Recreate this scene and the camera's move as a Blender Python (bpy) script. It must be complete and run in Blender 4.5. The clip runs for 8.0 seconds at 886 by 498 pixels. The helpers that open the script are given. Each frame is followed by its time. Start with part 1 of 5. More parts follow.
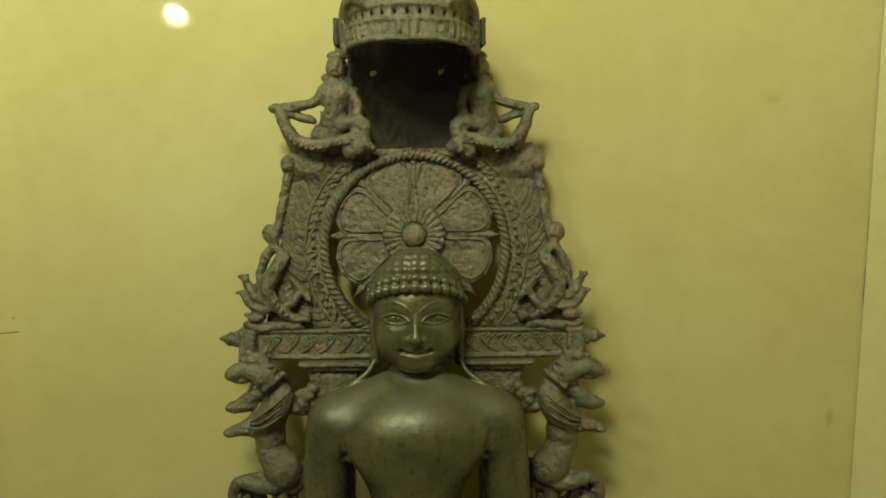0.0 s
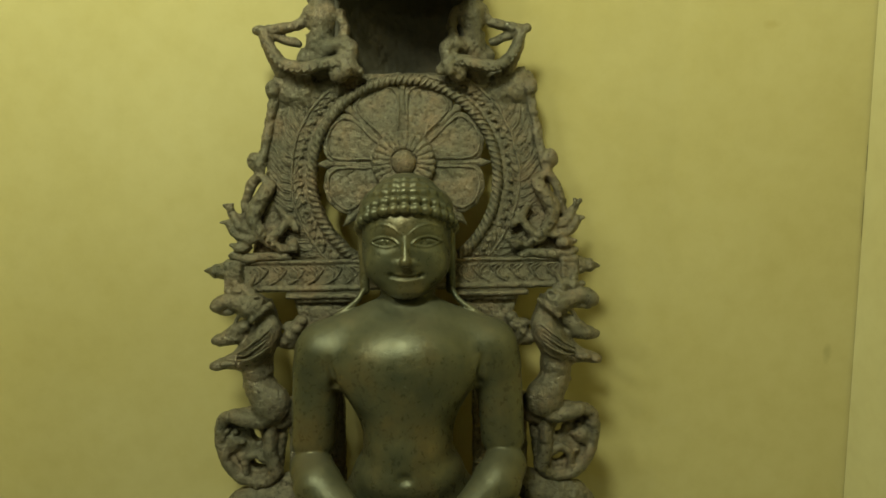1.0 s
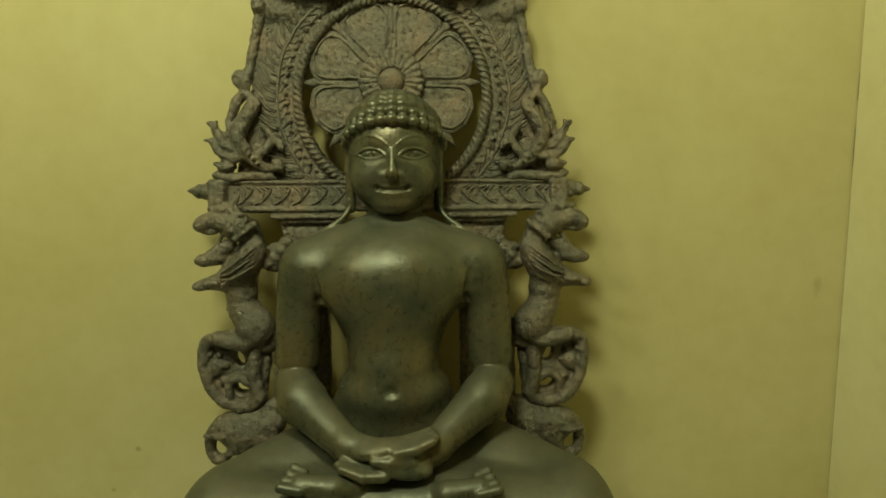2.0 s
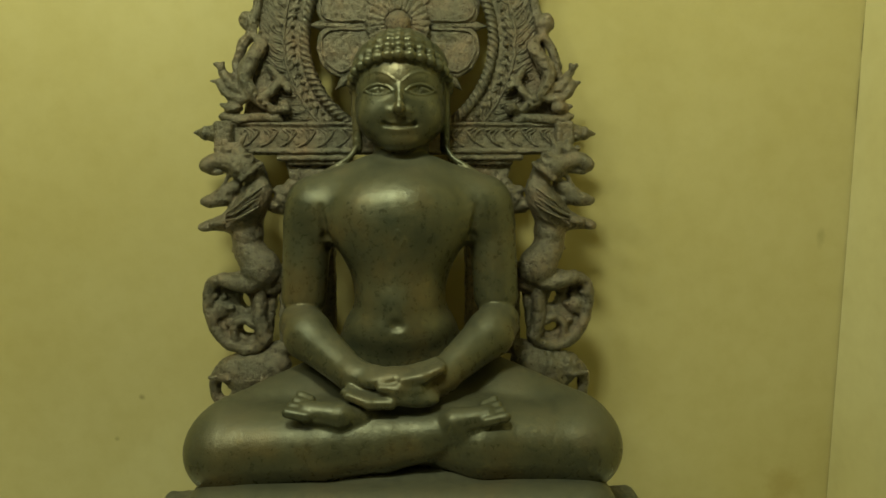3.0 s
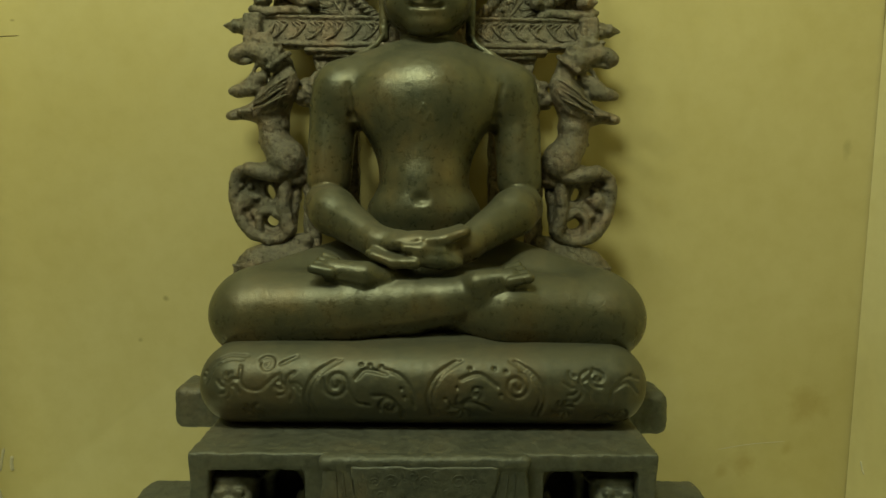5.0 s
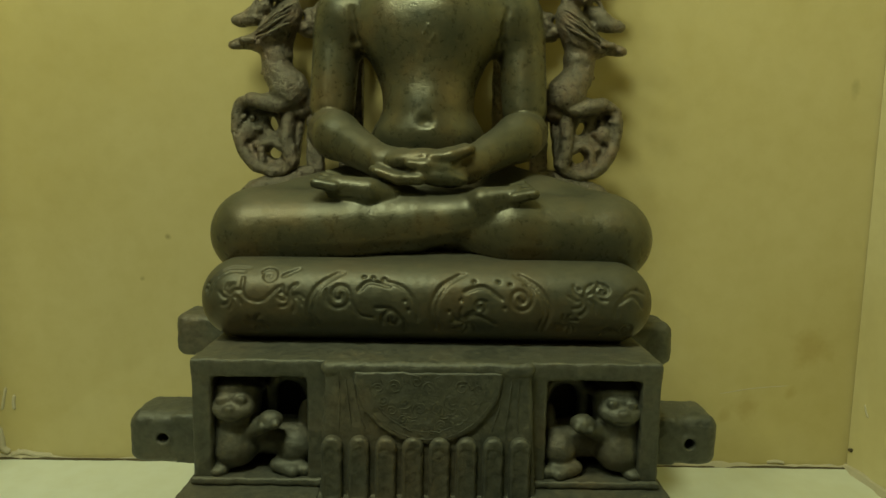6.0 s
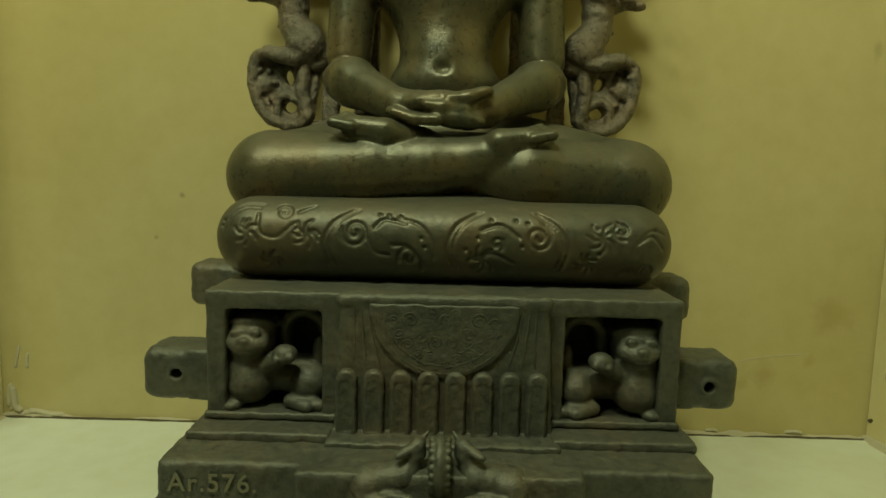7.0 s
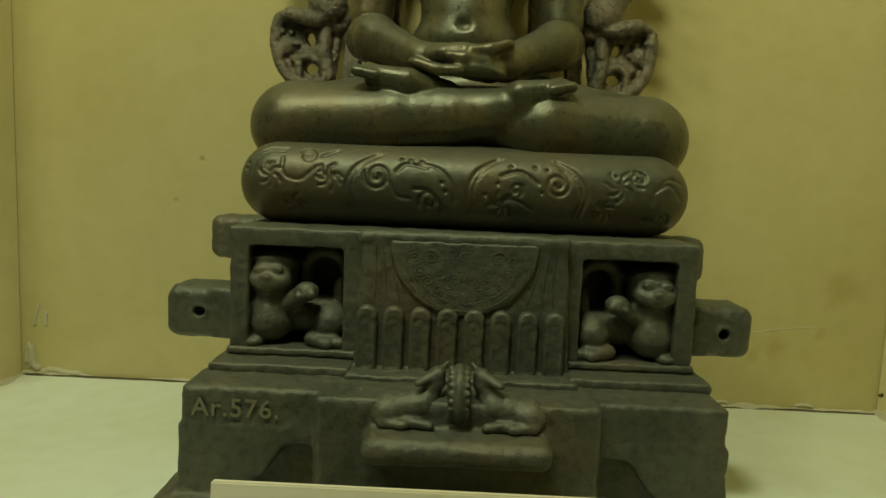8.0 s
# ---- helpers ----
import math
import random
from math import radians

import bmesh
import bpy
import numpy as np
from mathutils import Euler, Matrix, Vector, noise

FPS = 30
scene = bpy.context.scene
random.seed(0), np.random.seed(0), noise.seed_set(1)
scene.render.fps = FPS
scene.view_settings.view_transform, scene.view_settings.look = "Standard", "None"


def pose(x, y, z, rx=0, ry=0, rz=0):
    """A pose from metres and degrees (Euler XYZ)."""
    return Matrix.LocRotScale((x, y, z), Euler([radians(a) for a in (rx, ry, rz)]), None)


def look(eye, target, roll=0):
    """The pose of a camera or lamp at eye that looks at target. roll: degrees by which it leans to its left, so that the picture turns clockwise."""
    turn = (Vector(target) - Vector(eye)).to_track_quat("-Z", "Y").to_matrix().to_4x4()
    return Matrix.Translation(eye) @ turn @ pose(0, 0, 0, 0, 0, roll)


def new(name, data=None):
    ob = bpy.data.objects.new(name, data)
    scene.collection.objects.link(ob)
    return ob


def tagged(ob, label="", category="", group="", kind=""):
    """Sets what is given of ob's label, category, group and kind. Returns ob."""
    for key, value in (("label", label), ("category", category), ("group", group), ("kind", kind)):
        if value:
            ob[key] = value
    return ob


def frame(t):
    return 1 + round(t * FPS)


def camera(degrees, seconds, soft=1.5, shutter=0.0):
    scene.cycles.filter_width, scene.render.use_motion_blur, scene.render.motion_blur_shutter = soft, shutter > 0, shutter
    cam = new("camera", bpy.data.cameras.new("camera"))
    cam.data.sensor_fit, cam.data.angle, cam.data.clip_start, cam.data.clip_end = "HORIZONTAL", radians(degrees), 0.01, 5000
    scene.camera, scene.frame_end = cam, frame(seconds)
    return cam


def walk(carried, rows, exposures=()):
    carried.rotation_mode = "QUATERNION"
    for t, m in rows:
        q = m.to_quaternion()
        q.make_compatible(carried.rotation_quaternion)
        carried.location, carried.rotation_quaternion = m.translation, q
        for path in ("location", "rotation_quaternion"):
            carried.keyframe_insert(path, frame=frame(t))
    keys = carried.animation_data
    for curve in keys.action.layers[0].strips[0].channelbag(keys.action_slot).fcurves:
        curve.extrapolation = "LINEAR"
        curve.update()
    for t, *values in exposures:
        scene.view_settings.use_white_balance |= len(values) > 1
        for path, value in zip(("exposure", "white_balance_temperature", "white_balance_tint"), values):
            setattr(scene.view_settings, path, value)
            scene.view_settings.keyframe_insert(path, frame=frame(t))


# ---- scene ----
cam = camera(69.0, 8.0, soft=1.5)
PATH = [
    (0, (0.02, -0.059, 1.639), (0.044, 1.927, 1.404), -0.5),
    (0.5, (0.025, -0.055, 1.593), (0.054, 1.928, 1.338), -1.0),
    (1, (0.024, -0.048, 1.553), (0.065, 1.935, 1.294), -0.8),
    (1.5, (0.023, -0.047, 1.503), (0.084, 1.935, 1.247), -0.4),
    (2, (0.029, -0.049, 1.453), (0.093, 1.932, 1.188), -0.4),
    (3.5, (0.011, -0.067, 1.34), (0.078, 1.917, 1.099), 0.1),
    (4, (0.007, -0.073, 1.3), (0.052, 1.914, 1.078), 0.1),
    (4.5, (0.009, -0.077, 1.268), (0.038, 1.91, 1.047), 0.3),
    (5.8, (0.007, -0.087, 1.158), (0.028, 1.899, 0.922), 0.9),
    (6, (0.007, -0.085, 1.148), (0.025, 1.9, 0.901), 0.9),
    (6.5, (0.003, -0.083, 1.118), (0.0, 1.902, 0.874), 0.9),
    (7, (0.001, -0.086, 1.084), (-0.01, 1.901, 0.851), 1.4),
    (7.5, (-0.004, -0.096, 1.055), (-0.023, 1.892, 0.835), 2.1),
    (8, (-0.01, -0.103, 1.026), (-0.04, 1.885, 0.812), 2.4),
]
walk(cam, [(t, look(eye, target, roll)) for t, eye, target, roll in PATH])

# ---- light: two shaded lamps high in front of the niche, a bare bulb below the left one, dim room ----
world = bpy.data.worlds.new("room_air")
world.use_nodes = True
world.node_tree.nodes["Background"].inputs[0].default_value = (0.9, 1.0, 0.6, 1)
world.node_tree.nodes["Background"].inputs[1].default_value = 0.05
scene.world = world
scene.view_settings.exposure = 0.0


def area_lamp(name, eye, target, size, watts, colour):
    data = bpy.data.lights.new(name, "AREA")
    data.shape, data.size, data.size_y = "RECTANGLE", size[0], size[1]
    data.energy, data.color = watts, colour
    ob = new(name, data)
    ob.matrix_world = look(eye, target)
    return ob


LAMP = (0.91, 1.0, 0.62)
MAIN, AIM = (-0.22, -0.18, 2.54), (-0.10, 0.86, 1.66)
SECOND = (-0.85, -0.26, 2.57)
area_lamp("ceiling_lamp_light", MAIN, AIM, (0.24, 0.22), 14.2, LAMP)
area_lamp("ceiling_lamp_light", SECOND, AIM, (0.42, 0.24), 7.0, LAMP)
BULB = (-0.892, -0.60, 2.200)
area_lamp("bulb_light", BULB, (0.0, 0.8, 1.4), (0.034, 0.012), 1.2, LAMP)


# ---- materials ----
def nodes_of(name):
    m = bpy.data.materials.new(name)
    m.use_nodes = True
    t = m.node_tree
    return m, t, t.nodes["Principled BSDF"]


def add(t, kind, **inputs):
    n = t.nodes.new(kind)
    for k, v in inputs.items():
        n.inputs[k.replace("_", " ")].default_value = v
    return n


def ramp(t, source, stops):
    r = t.nodes.new("ShaderNodeValToRGB")
    while len(r.color_ramp.elements) < len(stops):
        r.color_ramp.elements.new(0.5)
    for e, (p, c) in zip(r.color_ramp.elements, stops):
        e.position, e.color = p, (*c, 1)
    t.links.new(source, r.inputs[0])
    return r


def mixed(t, fac, a, b, mode="MIX"):
    n = t.nodes.new("ShaderNodeMix")
    n.data_type, n.blend_type = "RGBA", mode
    for slot, v in ((0, fac), (6, a), (7, b)):
        if isinstance(v, (int, float)):
            n.inputs[slot].default_value = v
        elif isinstance(v, tuple):
            n.inputs[slot].default_value = (*v, 1)
        else:
            t.links.new(v, n.inputs[slot])
    return n.outputs[2]


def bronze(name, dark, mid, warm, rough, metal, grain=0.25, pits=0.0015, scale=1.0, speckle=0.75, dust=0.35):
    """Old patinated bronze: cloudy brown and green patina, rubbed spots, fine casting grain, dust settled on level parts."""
    m, t, b = nodes_of(name)
    pos = t.nodes.new("ShaderNodeNewGeometry").outputs["Position"]
    big = add(t, "ShaderNodeTexNoise", Scale=14.0 * scale, Detail=6.0, Roughness=0.6)
    small = add(t, "ShaderNodeTexNoise", Scale=120.0 * scale, Detail=5.0, Roughness=0.65)
    fine = add(t, "ShaderNodeTexNoise", Scale=620.0, Detail=3.0, Roughness=0.6)
    for n in (big, small, fine):
        t.links.new(pos, n.inputs["Vector"])
    base = ramp(t, big.outputs[0], [(0.30, dark), (0.50, mid), (0.70, warm)]).outputs[0]
    speck = ramp(t, small.outputs[0], [(0.30, (0.45, 0.45, 0.45)), (0.55, (1, 1, 1)), (0.75, (1.35, 1.3, 1.2))]).outputs[0]
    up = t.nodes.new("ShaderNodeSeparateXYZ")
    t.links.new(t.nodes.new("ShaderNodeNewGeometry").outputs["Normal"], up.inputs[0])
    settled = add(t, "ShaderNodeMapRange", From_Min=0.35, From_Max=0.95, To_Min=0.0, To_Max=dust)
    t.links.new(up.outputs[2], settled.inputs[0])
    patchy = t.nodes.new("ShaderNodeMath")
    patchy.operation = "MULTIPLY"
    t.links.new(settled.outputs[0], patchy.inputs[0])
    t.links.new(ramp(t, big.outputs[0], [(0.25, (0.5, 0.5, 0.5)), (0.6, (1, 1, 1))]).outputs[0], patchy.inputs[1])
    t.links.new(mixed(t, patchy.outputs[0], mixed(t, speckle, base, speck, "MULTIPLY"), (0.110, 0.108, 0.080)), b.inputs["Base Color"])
    rr = add(t, "ShaderNodeMapRange", From_Min=0.3, From_Max=0.7, To_Min=rough - 0.08, To_Max=rough + 0.12)
    t.links.new(small.outputs[0], rr.inputs[0])
    duller = t.nodes.new("ShaderNodeMath")
    duller.operation = "MULTIPLY_ADD"
    duller.inputs[1].default_value = 0.45
    t.links.new(patchy.outputs[0], duller.inputs[0])
    t.links.new(rr.outputs[0], duller.inputs[2])
    t.links.new(duller.outputs[0], b.inputs["Roughness"])
    b.inputs["Metallic"].default_value = metal
    b.inputs["Specular IOR Level"].default_value = 0.5
    summed = t.nodes.new("ShaderNodeMath")
    summed.operation = "MULTIPLY_ADD"
    summed.inputs[1].default_value = 0.35
    t.links.new(fine.outputs[0], summed.inputs[0])
    t.links.new(small.outputs[0], summed.inputs[2])
    bump = add(t, "ShaderNodeBump", Strength=grain, Distance=pits)
    t.links.new(summed.outputs[0], bump.inputs["Height"])
    t.links.new(bump.outputs[0], b.inputs["Normal"])
    return m


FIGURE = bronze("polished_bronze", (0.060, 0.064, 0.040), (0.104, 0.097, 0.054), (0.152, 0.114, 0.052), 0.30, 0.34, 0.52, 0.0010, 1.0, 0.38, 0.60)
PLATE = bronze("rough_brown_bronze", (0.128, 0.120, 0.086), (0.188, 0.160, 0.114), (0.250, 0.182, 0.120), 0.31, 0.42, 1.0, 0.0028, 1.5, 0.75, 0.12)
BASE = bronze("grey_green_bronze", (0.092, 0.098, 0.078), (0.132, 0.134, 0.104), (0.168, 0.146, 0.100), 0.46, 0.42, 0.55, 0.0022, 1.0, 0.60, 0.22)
# brown bronze with the canopy's shade put into its colour
DULL_SHADED = bronze("dull_shaded_brown_bronze", (0.042, 0.038, 0.028), (0.062, 0.053, 0.038), (0.080, 0.064, 0.044), 0.66, 0.20, 0.45, 0.0018, 1.2, 0.55)
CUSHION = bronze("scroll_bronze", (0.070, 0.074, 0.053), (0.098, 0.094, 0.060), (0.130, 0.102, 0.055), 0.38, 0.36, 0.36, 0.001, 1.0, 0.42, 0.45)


def wall_paint(name, colour, marks=(), gloss=0.2):
    """Glossy yellow distemper with cloudy unevenness, brush relief, old damp stains and a few dark marks."""
    m, t, b = nodes_of(name)
    pos = t.nodes.new("ShaderNodeNewGeometry").outputs["Position"]
    cloud = add(t, "ShaderNodeTexNoise", Scale=2.6, Detail=5.0, Roughness=0.55)
    mottled = add(t, "ShaderNodeTexNoise", Scale=34.0, Detail=4.0, Roughness=0.6)
    fine = add(t, "ShaderNodeTexNoise", Scale=240.0, Detail=3.0)
    for n in (cloud, mottled, fine):
        t.links.new(pos, n.inputs["Vector"])
    c = colour
    col = ramp(t, cloud.outputs[0], [(0.30, (c[0] * 0.93, c[1] * 0.91, c[2] * 0.82)), (0.70, (c[0] * 1.05, c[1] * 1.06, c[2] * 1.12))]).outputs[0]
    dirt = ramp(t, mottled.outputs[0], [(0.25, (0.90, 0.88, 0.82)), (0.60, (1, 1, 1))]).outputs[0]
    col = mixed(t, 0.5, col, dirt, "MULTIPLY")
    for x, z, rx, rz, depth, tone in marks:
        shift = t.nodes.new("ShaderNodeVectorMath")
        shift.operation = "MULTIPLY_ADD"
        shift.inputs[1].default_value = (1 / rx, 0, 1 / rz)
        shift.inputs[2].default_value = (-x / rx, 0, -z / rz)
        t.links.new(pos, shift.inputs[0])
        far = t.nodes.new("ShaderNodeVectorMath")
        far.operation = "LENGTH"
        t.links.new(shift.outputs[0], far.inputs[0])
        rag = t.nodes.new("ShaderNodeMath")
        rag.operation = "MULTIPLY_ADD"
        rag.inputs[1].default_value = 1.6
        t.links.new(mottled.outputs[0], rag.inputs[0])
        t.links.new(far.outputs["Value"], rag.inputs[2])
        edge = add(t, "ShaderNodeMapRange", From_Min=1.1, From_Max=2.0, To_Min=depth * 0.6, To_Max=0.0)
        t.links.new(rag.outputs[0], edge.inputs[0])
        col = mixed(t, edge.outputs[0], col, tone)
    t.links.new(col, b.inputs["Base Color"])
    b.inputs["Roughness"].default_value = gloss
    b.inputs["Specular IOR Level"].default_value = 0.35
    bump = add(t, "ShaderNodeBump", Strength=0.08, Distance=0.0006)
    t.links.new(fine.outputs[0], bump.inputs["Height"])
    t.links.new(bump.outputs[0], b.inputs["Normal"])
    return m


STAIN, CHIP = (0.36, 0.24, 0.06), (0.16, 0.12, 0.05)
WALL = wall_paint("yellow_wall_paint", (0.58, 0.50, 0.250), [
    (0.572, 0.884, 0.030, 0.030, 0.55, STAIN), (0.482, 0.795, 0.018, 0.024, 0.6, STAIN), (0.547, 0.816, 0.010, 0.012, 0.5, STAIN),
    (0.448, 0.780, 0.010, 0.012, 0.45, STAIN), (0.605, 1.271, 0.006, 0.014, 0.4, CHIP), (-0.388, 1.043, 0.005, 0.005, 0.8, CHIP),
    (-0.428, 0.980, 0.004, 0.004, 0.6, CHIP), (-0.588, 1.437, 0.004, 0.002, 0.8, CHIP), (0.500, 1.738, 0.012, 0.006, 0.4, STAIN)], 0.045)
# wall yellow made paler: lamplight on the side walls is put into the colour
SIDE_LIT = wall_paint("yellow_wall_paint_lit_side", (0.77, 0.69, 0.40), (), 0.3)
ROOM = wall_paint("cream_room_paint", (0.62, 0.57, 0.45), (), 0.5)
SLAB = wall_paint("white_slab_paint", (0.80, 0.84, 0.74), (), 0.35)
CARD = wall_paint("card_paper", (0.80, 0.74, 0.60), (), 0.6)


def plain(name, colour, rough=0.7, glow=0.0):
    m, t, b = nodes_of(name)
    n = add(t, "ShaderNodeTexNoise", Scale=90.0, Detail=4.0)
    c = ramp(t, n.outputs[0], [(0.3, tuple(v * 0.8 for v in colour)), (0.7, colour)])
    t.links.new(c.outputs[0], b.inputs["Base Color"])
    b.inputs["Roughness"].default_value = rough
    if glow:
        b.inputs["Emission Color"].default_value = (*LAMP, 1)
        b.inputs["Emission Strength"].default_value = glow
    return m


PAINT = plain("old_yellow_number_paint", (0.24, 0.23, 0.145))
PLASTER = plain("flaked_plaster", (0.62, 0.56, 0.40), 0.9)
SCUFF = plain("scuffed_paint", (0.30, 0.24, 0.10), 0.6)
GAP = plain("dark_joint", (0.10, 0.08, 0.04), 0.9)
INK = plain("grey_ink", (0.12, 0.12, 0.11))
METAL = plain("lamp_enamel", (0.5, 0.5, 0.45), 0.4)


# ---- solid modelling: smooth blends of rounded forms, turned into quads ----
class Field:
    def __init__(self, lo, hi, step):
        self.lo, self.h = np.array(lo, np.float32), step
        n = np.ceil((np.array(hi) - np.array(lo)) / step).astype(int) + 1
        self.ax = [np.float32(lo[i] + step * np.arange(n[i])) for i in range(3)]
        self.d = np.ones(n, np.float32)

    def window(self, lo, hi, pad):
        s = []
        for i in range(3):
            a = max(0, int((lo[i] - pad - self.lo[i]) / self.h))
            b = min(len(self.ax[i]), int((hi[i] + pad - self.lo[i]) / self.h) + 2)
            if b <= a:
                return None, None
            s.append(slice(a, b))
        x, y, z = (self.ax[i][s[i]] for i in range(3))
        return tuple(s), (x[:, None, None], y[None, :, None], z[None, None, :])

    def join(self, form, k=0.0):
        fn, lo, hi = form
        s, p = self.window(lo, hi, k + 3 * self.h)
        if s is None:
            return self
        a, b = self.d[s], fn(*p)
        if k:
            w = np.clip(0.5 + 0.5 * (b - a) / k, 0, 1)
            self.d[s] = b + (a - b) * w - k * w * (1 - w)
        else:
            self.d[s] = np.minimum(a, b)
        return self

    def cut(self, form, k=0.0):
        fn, lo, hi = form
        s, p = self.window(lo, hi, k + 3 * self.h)
        if s is None:
            return self
        a, b = self.d[s], -fn(*p)
        if k:
            w = np.clip(0.5 - 0.5 * (b - a) / k, 0, 1)
            self.d[s] = b + (a - b) * w + k * w * (1 - w)
        else:
            self.d[s] = np.maximum(a, b)
        return self

    def skin(self, x, z):
        """The depth y at which a line along +y first meets the surface."""
        i, k = int(round((x - self.lo[0]) / self.h)), int(round((z - self.lo[2]) / self.h))
        col = self.d[i, :, k]
        j = int(np.argmax(col < 0))
        w = col[j - 1] / (col[j - 1] - col[j] + 1e-9) if j else 0
        return float(self.ax[1][max(j - 1, 0)] + w * self.h)

    def quads(self):
        """The surface as vertices and quads, one vertex for each crossed cell."""
        d, h = self.d, self.h
        d[0], d[-1], d[:, 0], d[:, -1], d[:, :, 0], d[:, :, -1] = (np.maximum(v, h) for v in (d[0], d[-1], d[:, 0], d[:, -1], d[:, :, 0], d[:, :, -1]))
        s = d < 0
        n = np.array(d.shape) - 1
        count = np.zeros(n, np.int8)
        for i in (0, 1):
            for j in (0, 1):
                for k in (0, 1):
                    count += s[i:i + n[0], j:j + n[1], k:k + n[2]]
        cells = np.argwhere((count > 0) & (count < 8))
        index = np.full(n, -1, np.int32)
        index[tuple(cells.T)] = np.arange(len(cells))
        total, hits = np.zeros((len(cells), 3)), np.zeros(len(cells))
        for axis in range(3):
            for a in (0, 1):
                for b in (0, 1):
                    o = np.zeros(3, int)
                    o[(axis + 1) % 3], o[(axis + 2) % 3] = a, b
                    e = o.copy()
                    e[axis] = 1
                    d0, d1 = d[tuple((cells + o).T)], d[tuple((cells + e).T)]
                    c = (d0 < 0) != (d1 < 0)
                    place = np.tile(o.astype(float), (len(cells), 1))
                    place[:, axis] = d0 / np.where(c, d0 - d1, 1)
                    total[c] += place[c]
                    hits[c] += 1
        verts = self.lo + (cells + total / hits[:, None]) * h
        faces = []
        for axis in range(3):
            u, v = (axis + 1) % 3, (axis + 2) % 3
            lo = [slice(1, -1)] * 3
            lo[axis] = slice(0, -1)
            hi = list(lo)
            hi[axis] = slice(1, None)
            here, there = s[tuple(lo)], s[tuple(hi)]
            for crossing, flip in ((here & ~there, False), (~here & there, True)):
                e = np.argwhere(crossing)
                e[:, u] += 1
                e[:, v] += 1
                ring = []
                for a, b in ((0, 0), (-1, 0), (-1, -1), (0, -1)):
                    c = e.copy()
                    c[:, u] += a
                    c[:, v] += b
                    ring.append(index[tuple(c.T)])
                q = np.stack(ring, 1)
                faces.append(q[:, ::-1] if flip else q)
        return verts, np.concatenate(faces)


def turned(turn):
    return np.array(Euler([radians(a) for a in turn]).to_matrix().transposed(), np.float32) if turn else None


def local(x, y, z, c, m):
    x, y, z = x - c[0], y - c[1], z - c[2]
    if m is None:
        return x, y, z
    return tuple(m[i][0] * x + m[i][1] * y + m[i][2] * z for i in range(3))


def ball(c, r, turn=None):
    r = (r, r, r) if isinstance(r, (int, float)) else r
    m, big = turned(turn), max(r)

    def fn(x, y, z):
        x, y, z = local(x, y, z, c, m)
        k0 = np.sqrt((x / r[0]) ** 2 + (y / r[1]) ** 2 + (z / r[2]) ** 2)
        k1 = np.sqrt((x / r[0] ** 2) ** 2 + (y / r[1] ** 2) ** 2 + (z / r[2] ** 2) ** 2) + 1e-6
        return np.where(k0 < 0.05, -min(r), k0 * (k0 - 1) / k1)
    reach = r if turn is None else (big, big, big)
    return fn, [c[i] - reach[i] for i in range(3)], [c[i] + reach[i] for i in range(3)]


def limb(a, b, ra, rb):
    a, b = np.array(a, np.float32), np.array(b, np.float32)
    ab = b - a
    l2 = float(ab @ ab) + 1e-9

    def fn(x, y, z):
        x, y, z = x - a[0], y - a[1], z - a[2]
        h = np.clip((x * ab[0] + y * ab[1] + z * ab[2]) / l2, 0, 1)
        return np.sqrt((x - h * ab[0]) ** 2 + (y - h * ab[1]) ** 2 + (z - h * ab[2]) ** 2) - (ra + (rb - ra) * h)
    r = max(ra, rb)
    return fn, np.minimum(a, b) - r, np.maximum(a, b) + r


def block(c, half, r=0.0, turn=None):
    m = turned(turn)

    def fn(x, y, z):
        x, y, z = local(x, y, z, c, m)
        q = [np.abs(v) - (s - r) for v, s in zip((x, y, z), half)]
        out = np.sqrt(np.maximum(q[0], 0) ** 2 + np.maximum(q[1], 0) ** 2 + np.maximum(q[2], 0) ** 2)
        return out + np.minimum(np.maximum(np.maximum(q[0], q[1]), q[2]), 0) - r
    reach = half if turn is None else [sum(v * v for v in half) ** 0.5] * 3
    return fn, [c[i] - reach[i] for i in range(3)], [c[i] + reach[i] for i in range(3)]


def sheet(outline, y0, y1, r=0.002):
    """A plate between depths y0 and y1 with an outline in x and z."""
    pts = np.array(outline, np.float32)

    def fn(x, y, z):
        px, pz = np.broadcast_arrays(x[:, :, 0][:, 0][:, None], z[0, 0][None, :])
        best, inside = np.full(px.shape, 9.0, np.float32), np.zeros(px.shape, bool)
        for (ax, az), (bx, bz) in zip(pts, np.roll(pts, -1, 0)):
            ex, ez = bx - ax, bz - az
            h = np.clip(((px - ax) * ex + (pz - az) * ez) / (ex * ex + ez * ez + 1e-9), 0, 1)
            best = np.minimum(best, (px - ax - h * ex) ** 2 + (pz - az - h * ez) ** 2)
            crosses = (az > pz) != (bz > pz)
            inside ^= crosses & (px < ex * (pz - az) / (ez if abs(ez) > 1e-9 else 1e-9) + ax)
        flat = np.where(inside, -1, 1) * np.sqrt(best)
        a, b = flat[:, None, :] + r, np.abs(y - (y0 + y1) / 2) - (y1 - y0) / 2 + r
        return np.sqrt(np.maximum(a, 0) ** 2 + np.maximum(b, 0) ** 2) + np.minimum(np.maximum(a, b), 0) - r
    return fn, [pts[:, 0].min(), y0, pts[:, 1].min()], [pts[:, 0].max(), y1, pts[:, 1].max()]


def chain(field, points, radii, k=0.004):
    radii = [radii] * len(points) if isinstance(radii, (int, float)) else radii
    for a, b, ra, rb in zip(points, points[1:], radii, radii[1:]):
        field.join(limb(a, b, ra, rb), k)
    return field


